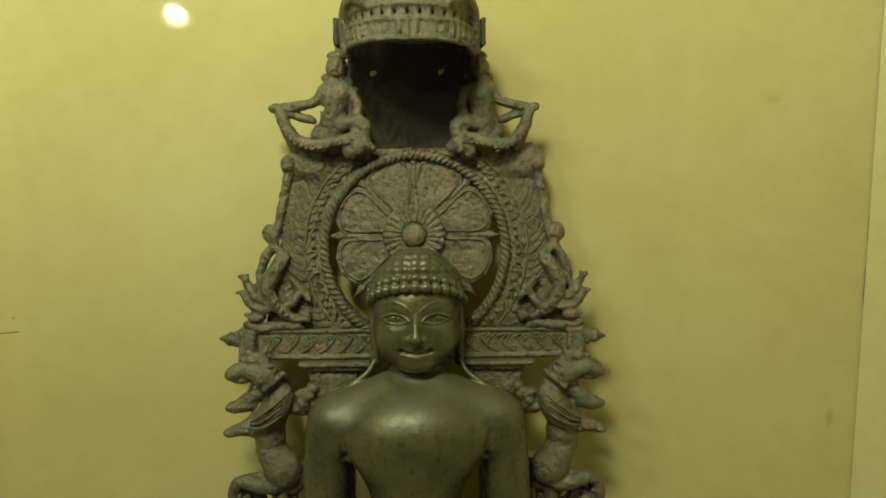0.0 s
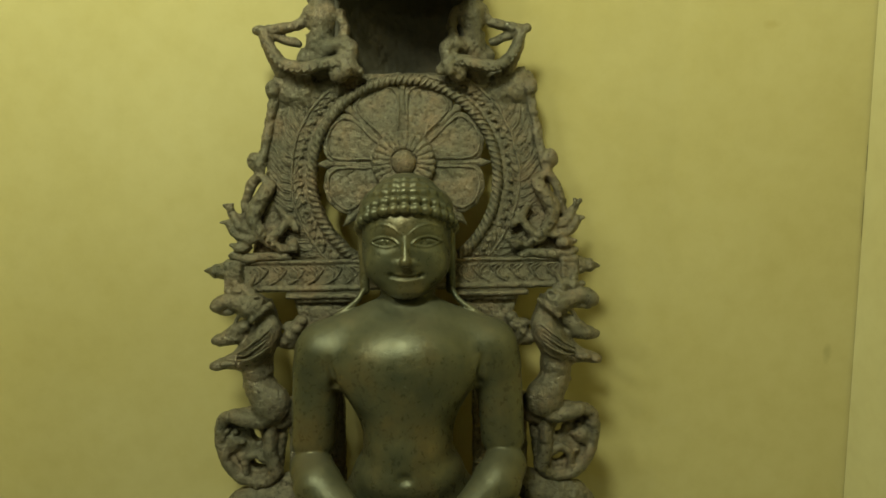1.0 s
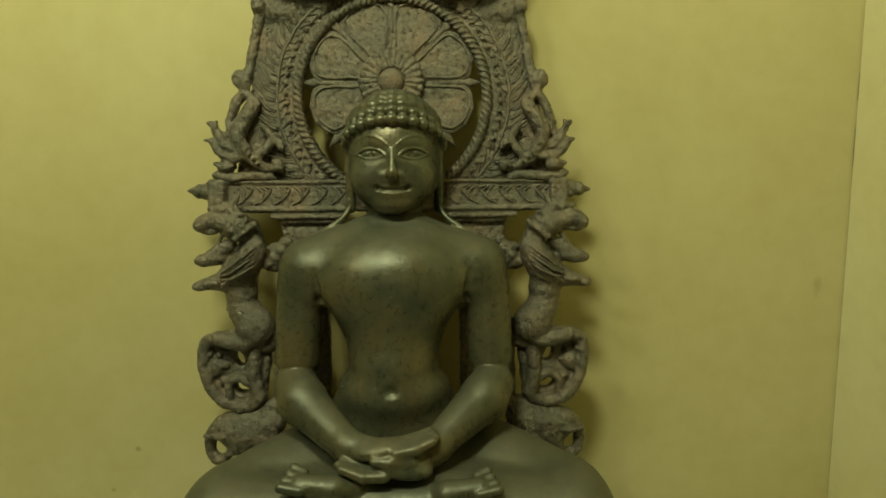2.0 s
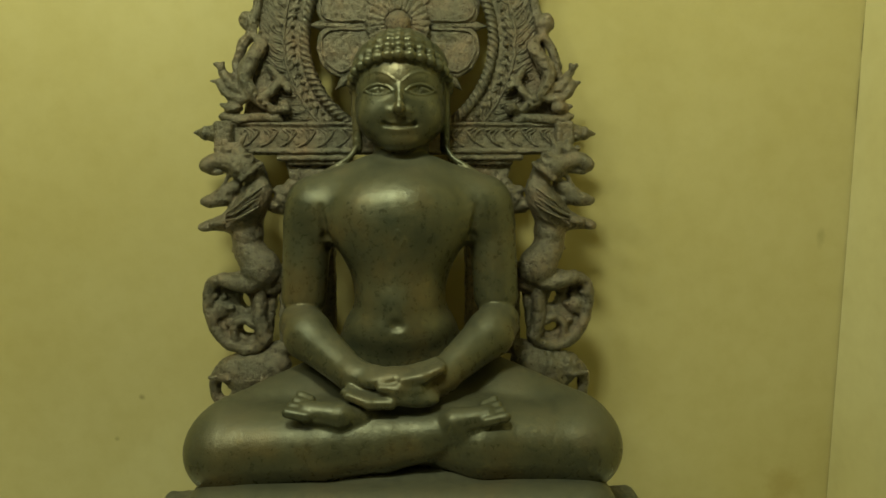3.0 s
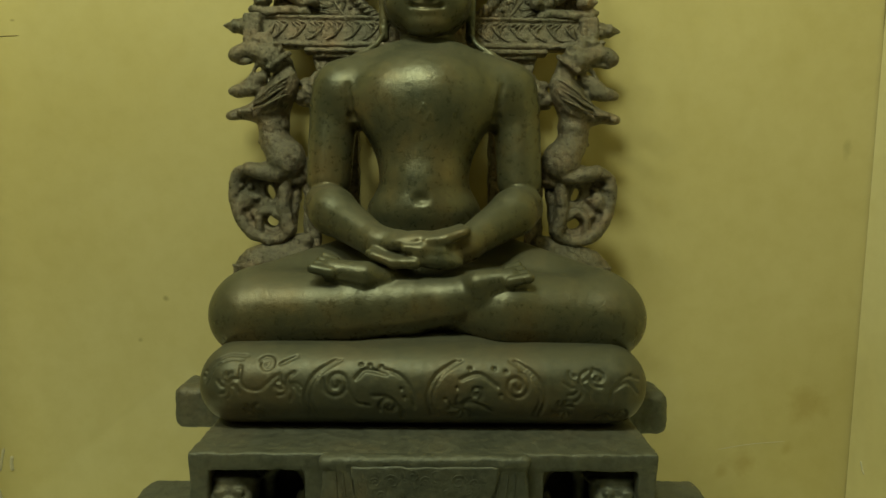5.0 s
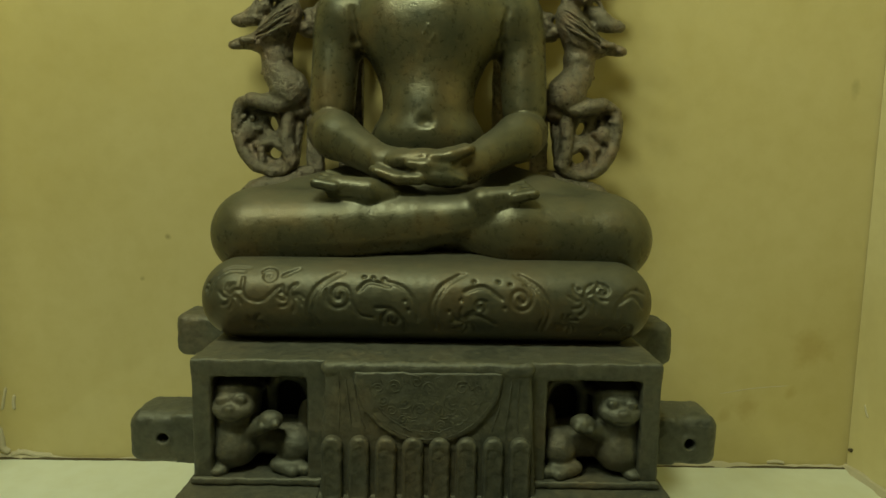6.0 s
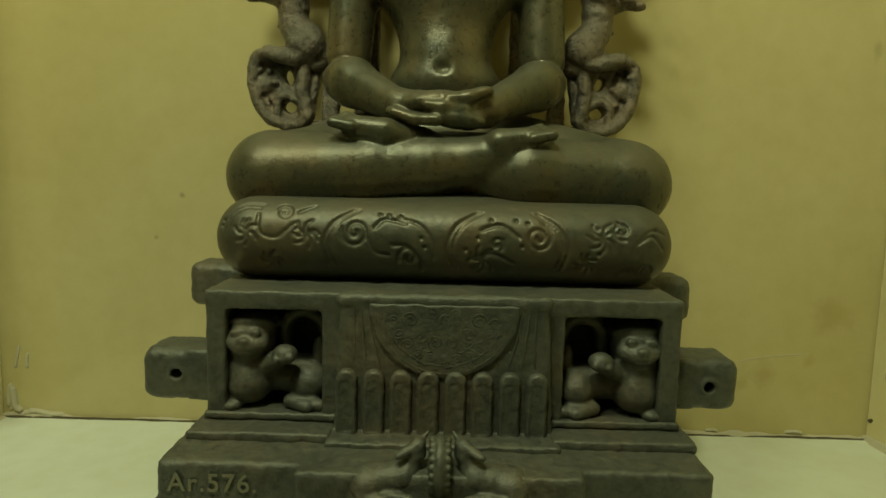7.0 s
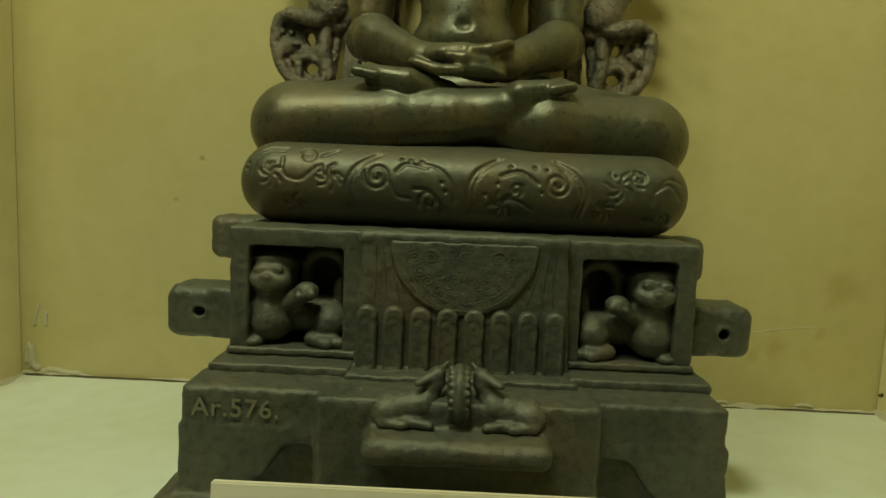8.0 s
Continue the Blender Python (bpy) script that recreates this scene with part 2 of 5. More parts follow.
def smooth_line(points, n=8):
    """A rounded run through the points."""
    p = [np.array(q, float) for q in points]
    p = [2 * p[0] - p[1], *p, 2 * p[-1] - p[-2]]
    out = []
    for a, b, c, d in zip(p, p[1:], p[2:], p[3:]):
        for t in np.arange(n) / n:
            out.append(0.5 * (2 * b + (c - a) * t + (2 * a - 5 * b + 4 * c - d) * t * t + (3 * b - a - 3 * c + d) * t ** 3))
    return out + [p[-2]]


def wire(points, r, sides=6, taper=True):
    """A thin tube along points, as vertices and quads."""
    p = np.array(points, float)
    t = np.gradient(p, axis=0)
    t /= np.linalg.norm(t, axis=1)[:, None] + 1e-12
    up = np.where(np.abs(t[:, 1:2]) > 0.9, [[1.0, 0, 0]], [[0, 1.0, 0]])
    u = np.cross(t, up)
    u /= np.linalg.norm(u, axis=1)[:, None] + 1e-12
    v = np.cross(t, u)
    rr = np.full(len(p), r)
    if taper:
        rr[0] = rr[-1] = r * 0.15
    a = 2 * np.pi * np.arange(sides) / sides
    verts = (p[:, None] + rr[:, None, None] * (np.cos(a)[None, :, None] * u[:, None] + np.sin(a)[None, :, None] * v[:, None])).reshape(-1, 3)
    i, j = np.meshgrid(np.arange(len(p) - 1), np.arange(sides), indexing="ij")
    k = (j + 1) % sides
    return verts, np.stack([i * sides + j, i * sides + k, (i + 1) * sides + k, (i + 1) * sides + j], -1).reshape(-1, 4)


def fused(pieces):
    verts, faces, n = [], [], 0
    for v, f in pieces:
        verts.append(v)
        faces.append(np.asarray(f) + n)
        n += len(v)
    return np.concatenate(verts), np.concatenate(faces)


def lattice(p, cell, seed):
    """Smooth random vectors over space."""
    q = np.asarray(p) / cell
    i = np.floor(q).astype(np.int64)
    w = q - i
    w = w * w * (3 - 2 * w)
    out = np.zeros((len(q), 3))
    for a in (0, 1):
        for b in (0, 1):
            for c in (0, 1):
                n = (i[:, 0] + a) * 73856093 ^ (i[:, 1] + b) * 19349663 ^ (i[:, 2] + c) * 83492791 ^ seed * 2654435761
                weight = np.where(a, w[:, 0], 1 - w[:, 0]) * np.where(b, w[:, 1], 1 - w[:, 1]) * np.where(c, w[:, 2], 1 - w[:, 2])
                for k in range(3):
                    m = (n ^ (k + 1) * 374761393) * 668265263 & 0xFFFFFFFF
                    m = (m ^ m >> 13) * 1274126177 & 0xFFFFFFFF
                    out[:, k] += weight * ((m ^ m >> 16 & 0xFFFF) / 2147483648.0 - 1)
    return out


def crusted(geo, amount=1.0):
    """Uneven old casting: lumps of a centimetre and grains of a few millimetres."""
    v = np.array(geo[0], float)
    v = v + amount * (0.0011 * lattice(v, 0.013, 1) + 0.0010 * lattice(v, 0.0046, 2))
    return v, geo[1]


def mesh_of(name, geo, material, soft=True):
    verts, faces = geo
    me = bpy.data.meshes.new(name)
    me.vertices.add(len(verts))
    me.vertices.foreach_set("co", np.asarray(verts, np.float32).ravel())
    me.loops.add(4 * len(faces))
    me.loops.foreach_set("vertex_index", np.asarray(faces, np.int32).ravel())
    me.polygons.add(len(faces))
    me.polygons.foreach_set("loop_start", np.arange(0, 4 * len(faces), 4, dtype=np.int32))
    me.polygons.foreach_set("use_smooth", np.full(len(faces), soft))
    me.update(calc_edges=True)
    me.validate()
    me.materials.append(material)
    return me


def thing(name, base, label, category, group="", kind=""):
    ob = new(name)
    ob.location = base
    ob.empty_display_size = 0.05
    return tagged(ob, label, category, group, kind)


def under(ob, parent):
    ob.parent = parent
    m = Matrix.Translation(parent.location)
    if parent.parent:
        m = Matrix.Identity(4)
    ob.matrix_parent_inverse = m.inverted()
    return ob


def part(name, geo, material, parent, label="", soft=True):
    ob = under(new(name, mesh_of(name, geo, material, soft)), parent)
    return tagged(ob, label) if label else ob


def bevelled(name, bm, material, bevel=0.0, soft=False):
    if bevel:
        bmesh.ops.bevel(bm, geom=bm.edges[:], offset=bevel, segments=2, affect="EDGES")
    bmesh.ops.recalc_face_normals(bm, faces=bm.faces[:])
    me = bpy.data.meshes.new(name)
    bm.to_mesh(me)
    bm.free()
    for p in me.polygons:
        p.use_smooth = soft
    me.materials.append(material)
    return new(name, me)


def box_bm(lo, hi, bm=None):
    bm = bm or bmesh.new()
    lo, hi = Vector(lo), Vector(hi)
    bmesh.ops.create_cube(bm, size=1, matrix=Matrix.LocRotScale((lo + hi) / 2, None, hi - lo))
    return bm


# ---- the niche and the room ----
SHELF, WALL_Y, LEFT, RIGHT = 0.70, 0.858, -0.668, 0.643
walls = [
    ("wall_north", (LEFT - 0.12, WALL_Y, 0.0), (RIGHT + 0.12, WALL_Y + 0.15, 3.0), WALL, "glossy yellow painted plaster wall with stains and scratches"),
    ("wall_east", (RIGHT, 0.15, 0.0), (RIGHT + 0.15, WALL_Y - 0.002, 3.0), SIDE_LIT, "yellow painted side wall of the niche"),
    ("wall_west", (LEFT - 0.15, 0.70, 0.0), (LEFT, WALL_Y - 0.002, 3.0), SIDE_LIT, "yellow painted side wall of the niche"),
    ("wall_left_return", (-2.6, 0.70, 0.0), (LEFT - 0.152, 0.85, 3.0), ROOM, "cream painted room wall beside the niche"),
    ("wall_right_return", (RIGHT + 0.152, 0.15, 0.0), (2.6, 0.30, 3.0), ROOM, "cream painted room wall beside the niche"),
    ("wall_far_west", (-2.75, -3.4, 0.0), (-2.602, 0.85, 3.0), ROOM, "cream painted room wall"),
    ("wall_far_east", (2.602, -3.4, 0.0), (2.75, 0.30, 3.0), ROOM, "cream painted room wall"),
    ("wall_south", (-2.75, -3.55, 0.0), (2.75, -3.402, 3.0), ROOM, "cream painted room wall behind"),
]
for name, lo, hi, mat, label in walls:
    tagged(bevelled(name, box_bm(lo, hi), mat), label, "wall", kind="structure")
tagged(bevelled("floor", box_bm((-2.75, -3.55, -0.1), (2.75, 1.0, -0.002)), ROOM), "pale stone room floor", "floor", kind="structure")
tagged(bevelled("ceiling", box_bm((-2.75, -3.55, 3.002), (2.75, 1.0, 3.1)), ROOM), "cream painted ceiling", "ceiling", kind="structure")
tagged(bevelled("shelf_slab", box_bm((LEFT + 0.002, 0.10, 0.0), (RIGHT - 0.002, WALL_Y - 0.002, SHELF)), SLAB, 0.002), "white painted masonry slab with dust and smudges", "platform", kind="structure")


def ragged_strip(name, a, b, depth, height, seed, mat, label):
    """Crumbled filler in the joint between wall and slab."""
    rnd = random.Random(seed)
    bm = bmesh.new()
    a, b = Vector(a), Vector(b)
    run = b - a
    n = int(run.length / 0.012)
    side = Vector((run.y, -run.x, 0)).normalized()
    rows = []
    tall = height
    for i in range(n + 1):
        p = a + run * i / n
        tall = max(0.0012, min(2.2 * height, tall + rnd.gauss(0, height * 0.35)))
        wide = depth * (0.55 + 0.6 * rnd.random())
        rows.append([bm.verts.new(p + Vector((0, 0, tall))), bm.verts.new(p + side * wide * 0.5 + Vector((0, 0, tall * 0.8))), bm.verts.new(p + side * wide)])
    for r, s in zip(rows, rows[1:]):
        for i in (0, 1):
            bm.faces.new((r[i], r[i + 1], s[i + 1], s[i]))
    return tagged(bevelled(name, bm, mat), label, "plaster filler", kind="structure")


ragged_strip("trim_north", (LEFT, WALL_Y, SHELF), (RIGHT, WALL_Y, SHELF), 0.006, 0.0045, 3, PLASTER, "crumbling pale plaster along the wall joint")
ragged_strip("trim_east", (RIGHT, WALL_Y, SHELF), (RIGHT, 0.15, SHELF), 0.008, 0.006, 4, PLASTER, "crumbling pale plaster along the wall joint")
ragged_strip("trim_west", (LEFT, 0.70, SHELF), (LEFT, WALL_Y, SHELF), 0.012, 0.010, 5, PLASTER, "flaked white plaster in the corner")
ragged_strip("trim_crack", (LEFT, WALL_Y - 0.004, SHELF), (RIGHT, WALL_Y - 0.004, SHELF), 0.0035, 0.0012, 8, GAP, "dark crack along the wall joint")

# old scratches and flaked patches in the paint
scratch = thing("wall_scratches", (-0.59, WALL_Y, 1.416), "thin scratches and flaked paint on the yellow wall", "wall marks", kind="structure")
for pts, r, mat in (
        ([(-0.612, WALL_Y, 1.4145), (-0.597, WALL_Y, 1.4155), (-0.580, WALL_Y, 1.4165)], 0.0008, SCUFF),
        ([(0.44, WALL_Y, 0.815), (0.49, WALL_Y, 0.824), (0.545, WALL_Y, 0.829)], 0.0006, PLASTER),
        ([(-0.640, WALL_Y, 0.812), (-0.645, WALL_Y, 0.790), (-0.648, WALL_Y, 0.775)], 0.0024, PLASTER),
        ([(-0.655, WALL_Y, 0.752), (-0.659, WALL_Y, 0.735), (-0.660, WALL_Y, 0.715)], 0.0042, PLASTER),
        ([(-0.648, WALL_Y, 0.735), (-0.655, WALL_Y, 0.722), (-0.658, WALL_Y, 0.708)], 0.0026, PLASTER),
        ([(-0.630, WALL_Y, 0.712), (-0.622, WALL_Y, 0.708), (-0.606, WALL_Y, 0.707), (-0.598, WALL_Y, 0.702)], 0.0036, PLASTER),
        ([(-0.655, WALL_Y, 0.748), (-0.652, WALL_Y, 0.732), (-0.650, WALL_Y, 0.716), (-0.640, WALL_Y, 0.708)], 0.0052, PLASTER),
        ([(-0.640, WALL_Y, 0.704), (-0.620, WALL_Y, 0.709), (-0.600, WALL_Y, 0.705), (-0.575, WALL_Y, 0.704)], 0.0044, PLASTER),
        ([(-0.628, WALL_Y, 0.800), (-0.630, WALL_Y, 0.788), (-0.629, WALL_Y, 0.776)], 0.0028, PLASTER),
        ([(0.40, WALL_Y, 0.706), (0.412, WALL_Y, 0.7075), (0.420, WALL_Y, 0.705)], 0.0024, PLASTER),
        ([(0.52, WALL_Y, 0.7065), (0.535, WALL_Y, 0.708), (0.548, WALL_Y, 0.705)], 0.0028, PLASTER),
        ([(RIGHT, WALL_Y - 0.03, 0.812), (RIGHT, WALL_Y - 0.034, 0.802), (RIGHT, WALL_Y - 0.040, 0.795)], 0.0016, PLASTER),
        ([(RIGHT, WALL_Y - 0.001, 1.575), (RIGHT, WALL_Y - 0.001, 1.55), (RIGHT, WALL_Y - 0.001, 1.535)], 0.0006, SCUFF),
        ([(RIGHT - 0.001, WALL_Y - 0.002, 1.50), (RIGHT - 0.001, WALL_Y - 0.002, 1.47), (RIGHT - 0.001, WALL_Y - 0.002, 1.44)], 0.0004, SCUFF),
        ([(RIGHT, WALL_Y - 0.012, 0.735), (RIGHT, WALL_Y - 0.010, 0.731), (RIGHT, WALL_Y - 0.004, 0.730)], 0.0025, GAP)):
    part("scratch", wire(smooth_line(pts, 6), r), mat, scratch)

# lamp bodies that hold the light
for at in (MAIN, SECOND):
    lamp = thing("ceiling_lamp", (at[0], at[1], 3.0), "square ceiling lamp with white enamel housing", "lamp", "lamps before the niche")
    ob = under(bevelled("housing", box_bm((-0.25, -0.17, 0), (0.25, 0.17, 0.06)), METAL, 0.004), lamp)
    ob.matrix_basis = look(at, AIM) @ Matrix.Translation((0, 0, 0.012))
    under(bevelled("stem", box_bm((at[0] - 0.04, at[1] - 0.10, at[2] + 0.09), (at[0], at[1] - 0.06, 3.0)), METAL), lamp)
bulb = thing("ceiling_bulb", (BULB[0], BULB[1] - 0.03, 3.0), "small bare bulb on a metal stem", "lamp")
ob = under(bevelled("holder", box_bm((-0.06, -0.03, 0), (0.06, 0.03, 0.05)), METAL, 0.004), bulb)
ob.matrix_basis = look(BULB, (0.0, 0.8, 1.4)) @ Matrix.Translation((0, 0, 0.010))
under(bevelled("stem", box_bm((BULB[0] - 0.02, BULB[1] - 0.05, 2.24), (BULB[0], BULB[1] - 0.03, 3.0)), METAL), bulb)

# ---- the seated figure: one casting ----
AX = -0.006


def seated_figure():
    f = Field((-0.26, 0.50, 1.02), (0.25, 0.86, 1.455), 0.0018)
    for s in (-1, 1):
        X = lambda v: 0.001 + s * v  # noqa: E731
        # thighs and knees
        f.join(limb((X(0.070), 0.705, 1.112), (X(0.182), 0.634, 1.080), 0.047, 0.043), 0.02)
        f.join(ball((X(0.188), 0.612, 1.076), (0.046, 0.055, 0.044)), 0.02)
        f.join(limb((X(0.095), 0.738, 1.092), (X(0.190), 0.660, 1.062), 0.032, 0.032), 0.02)
    # crossed shins, rising to the middle
    f.join(limb((0.188, 0.600, 1.075), (0.085, 0.592, 1.084), 0.044, 0.037), 0.012)
    f.join(limb((0.085, 0.592, 1.084), (0.000, 0.610, 1.090), 0.037, 0.030), 0.012)
    f.join(limb((-0.184, 0.602, 1.078), (-0.080, 0.590, 1.086), 0.045, 0.037), 0.012)
    chain(f, [(-0.080, 0.590, 1.086), (-0.020, 0.588, 1.089), (0.022, 0.583, 1.095), (0.056, 0.575, 1.107)], [0.037, 0.031, 0.024, 0.015], 0.005)
    f.join(ball((0.001, 0.668, 1.100), (0.165, 0.085, 0.030)), 0.03)
    # hips, belly, chest, shoulders, neck
    f.join(ball((AX, 0.705, 1.115), (0.098, 0.062, 0.055)), 0.02)
    f.join(ball((AX, 0.702, 1.165), (0.072, 0.056, 0.050)), 0.025)
    f.join(ball((AX, 0.700, 1.205), (0.053, 0.056, 0.060)), 0.02)
    f.join(ball((AX, 0.706, 1.255), (0.0535, 0.050, 0.070)), 0.02)
    f.join(ball((AX, 0.710, 1.300), (0.073, 0.050, 0.062)), 0.03)
    f.join(ball((AX, 0.724, 1.330), (0.118, 0.042, 0.036)), 0.035)
    f.join(ball((AX, 0.700, 1.325), (0.040, 0.030, 0.042), (-18, 0, 0)), 0.03)
    for s in (-1, 1):
        X = lambda v: AX + s * v  # noqa: E731
        f.join(ball((X(0.026), 0.690, 1.312), (0.046, 0.027, 0.040)), 0.03)
        f.join(ball((X(0.104), 0.724, 1.318), (0.032, 0.033, 0.034)), 0.03)
        f.join(limb((X(0.036), 0.734, 1.364), (X(0.100), 0.728, 1.336), 0.024, 0.022), 0.03)
        # upper arms, forearms
        f.join(limb((X(0.112), 0.722, 1.300), (X(0.1165), 0.712, 1.220), 0.0285, 0.0270), 0.010)
        f.join(limb((X(0.1165), 0.694, 1.190), (X(0.104), 0.664, 1.184), 0.0268, 0.0268), 0.003)
        f.join(limb((X(0.104), 0.664, 1.184), (X(0.045), 0.606, 1.152), 0.0268, 0.0170), 0.008)
        fold = [(X(u), f.skin(X(u), z) - 0.0004, z) for u, z in ((0.0900, 1.330), (0.0875, 1.312), (0.0850, 1.294), (0.0830, 1.276), (0.0815, 1.260))]
        for (a, b), r in zip(zip(fold, fold[1:]), (0.0016, 0.0028, 0.0040, 0.0050)):
            f.cut(limb(a, b, r, r + 0.001), 0.005)
    f.join(limb((AX, 0.745, 1.355), (AX + 0.002, 0.762, 1.42), 0.0335, 0.0310), 0.016)
    f.join(ball((AX, 0.698, 1.186), (0.064, 0.056, 0.032)), 0.012)
    deep = f.skin(AX - 0.002, 1.200)
    f.cut(ball((AX - 0.002, deep - 0.001, 1.200), (0.0055, 0.0045, 0.0038)), 0.009)
    for s in (-1, 1):
        # fold of the waist over the lap
        chain_cut(f, [(AX + s * 0.066, 0.668, 1.172), (AX + s * 0.045, 0.652, 1.162), (AX + s * 0.020, 0.643, 1.158), (AX, 0.641, 1.157)], 0.0016)
    # faint diamond on the breast
    for s in (-1, 1):
        for p, q in (((0, 1.306), (0.0065, 1.295)), ((0.0065, 1.295), (0, 1.283))):
            a, b = (AX + s * p[0], p[1]), (AX + s * q[0], q[1])
            f.join(limb((a[0], f.skin(*a) + 0.0002, a[1]), (b[0], f.skin(*b) + 0.0002, b[1]), 0.0009, 0.0009), 0.001)
    # hands laid one on the other, palms up
    f.join(limb((AX - 0.047, 0.608, 1.155), (AX - 0.026, 0.597, 1.157), 0.0165, 0.0125), 0.008)
    f.join(ball((AX - 0.012, 0.590, 1.158), (0.030, 0.017, 0.0105), (0, -8, 0)), 0.006)
    for i in range(4):
        y = 0.577 + 0.0068 * i
        chain(f, [(AX + 0.006, y, 1.158 + 0.001 * i), (AX + 0.026 - 0.001 * i, y + 0.002, 1.161 + 0.001 * i), (AX + 0.047 - 0.003 * abs(i - 1), y + 0.006, 1.168 + 0.001 * i)], [0.0066, 0.0062, 0.0048], 0.0030)
    f.join(limb((AX + 0.047, 0.606, 1.151), (AX + 0.028, 0.592, 1.144), 0.0165, 0.0130), 0.008)
    f.join(ball((AX + 0.012, 0.584, 1.140), (0.032, 0.018, 0.0105), (0, 8, 0)), 0.004)
    for i in range(4):
        y = 0.5685 + 0.0070 * i
        chain(f, [(AX - 0.006, y + 0.002, 1.137 + 0.0012 * i), (AX - 0.028, y + 0.001, 1.1370 + 0.0015 * i), (AX - 0.054 + 0.004 * abs(i - 1), y + 0.005, 1.1445 + 0.0016 * i)], [0.0062, 0.0056, 0.0046], 0.0028)
    chain(f, [(AX + 0.020, 0.578, 1.147), (AX + 0.000, 0.573, 1.150), (AX - 0.017, 0.572, 1.1525)], [0.0078, 0.0062, 0.0042], 0.004)
    # strands of hair that fall on the shoulders
    for s in (-1, 1):
        chain(f, smooth_line([(-0.0045 + s * 0.0545, 0.748, 1.400), (-0.0045 + s * 0.064, 0.740, 1.386), (-0.0045 + s * 0.082, 0.732, 1.374), (-0.0045 + s * 0.104, 0.726, 1.359)], 4), 0.0032, 0.002)
    # feet with soles turned up
    for s, z0, fall in ((-1, 1.128, 0.006), (1, 1.120, 0.016)):
        X = lambda v: AX + s * v  # noqa: E731
        f.join(limb((X(0.018), 0.590, z0 - fall - 0.004), (X(0.058), 0.574, z0 - 0.005), 0.0125, 0.0140), 0.003)
        f.join(limb((X(0.058), 0.572, z0 - 0.004), (X(0.092), 0.572, z0 + 0.001), 0.0140, 0.0115), 0.004)
        for i in range(4):
            f.join(limb((X(0.090), 0.562 + 0.0075 * i, z0 + 0.000 + 0.0028 * i), (X(0.110 - 0.003 * i), 0.563 + 0.0085 * i, z0 + 0.004 + 0.003 * i), 0.0058, 0.0054 if i == 0 else 0.0048), 0.0012)
    return fused([f.quads(), statue_head().quads()])


def chain_cut(field, points, r, k=0.002):
    line = smooth_line(points, 4)
    for a, b in zip(line, line[1:]):
        field.cut(limb(a, b, r, r), k)


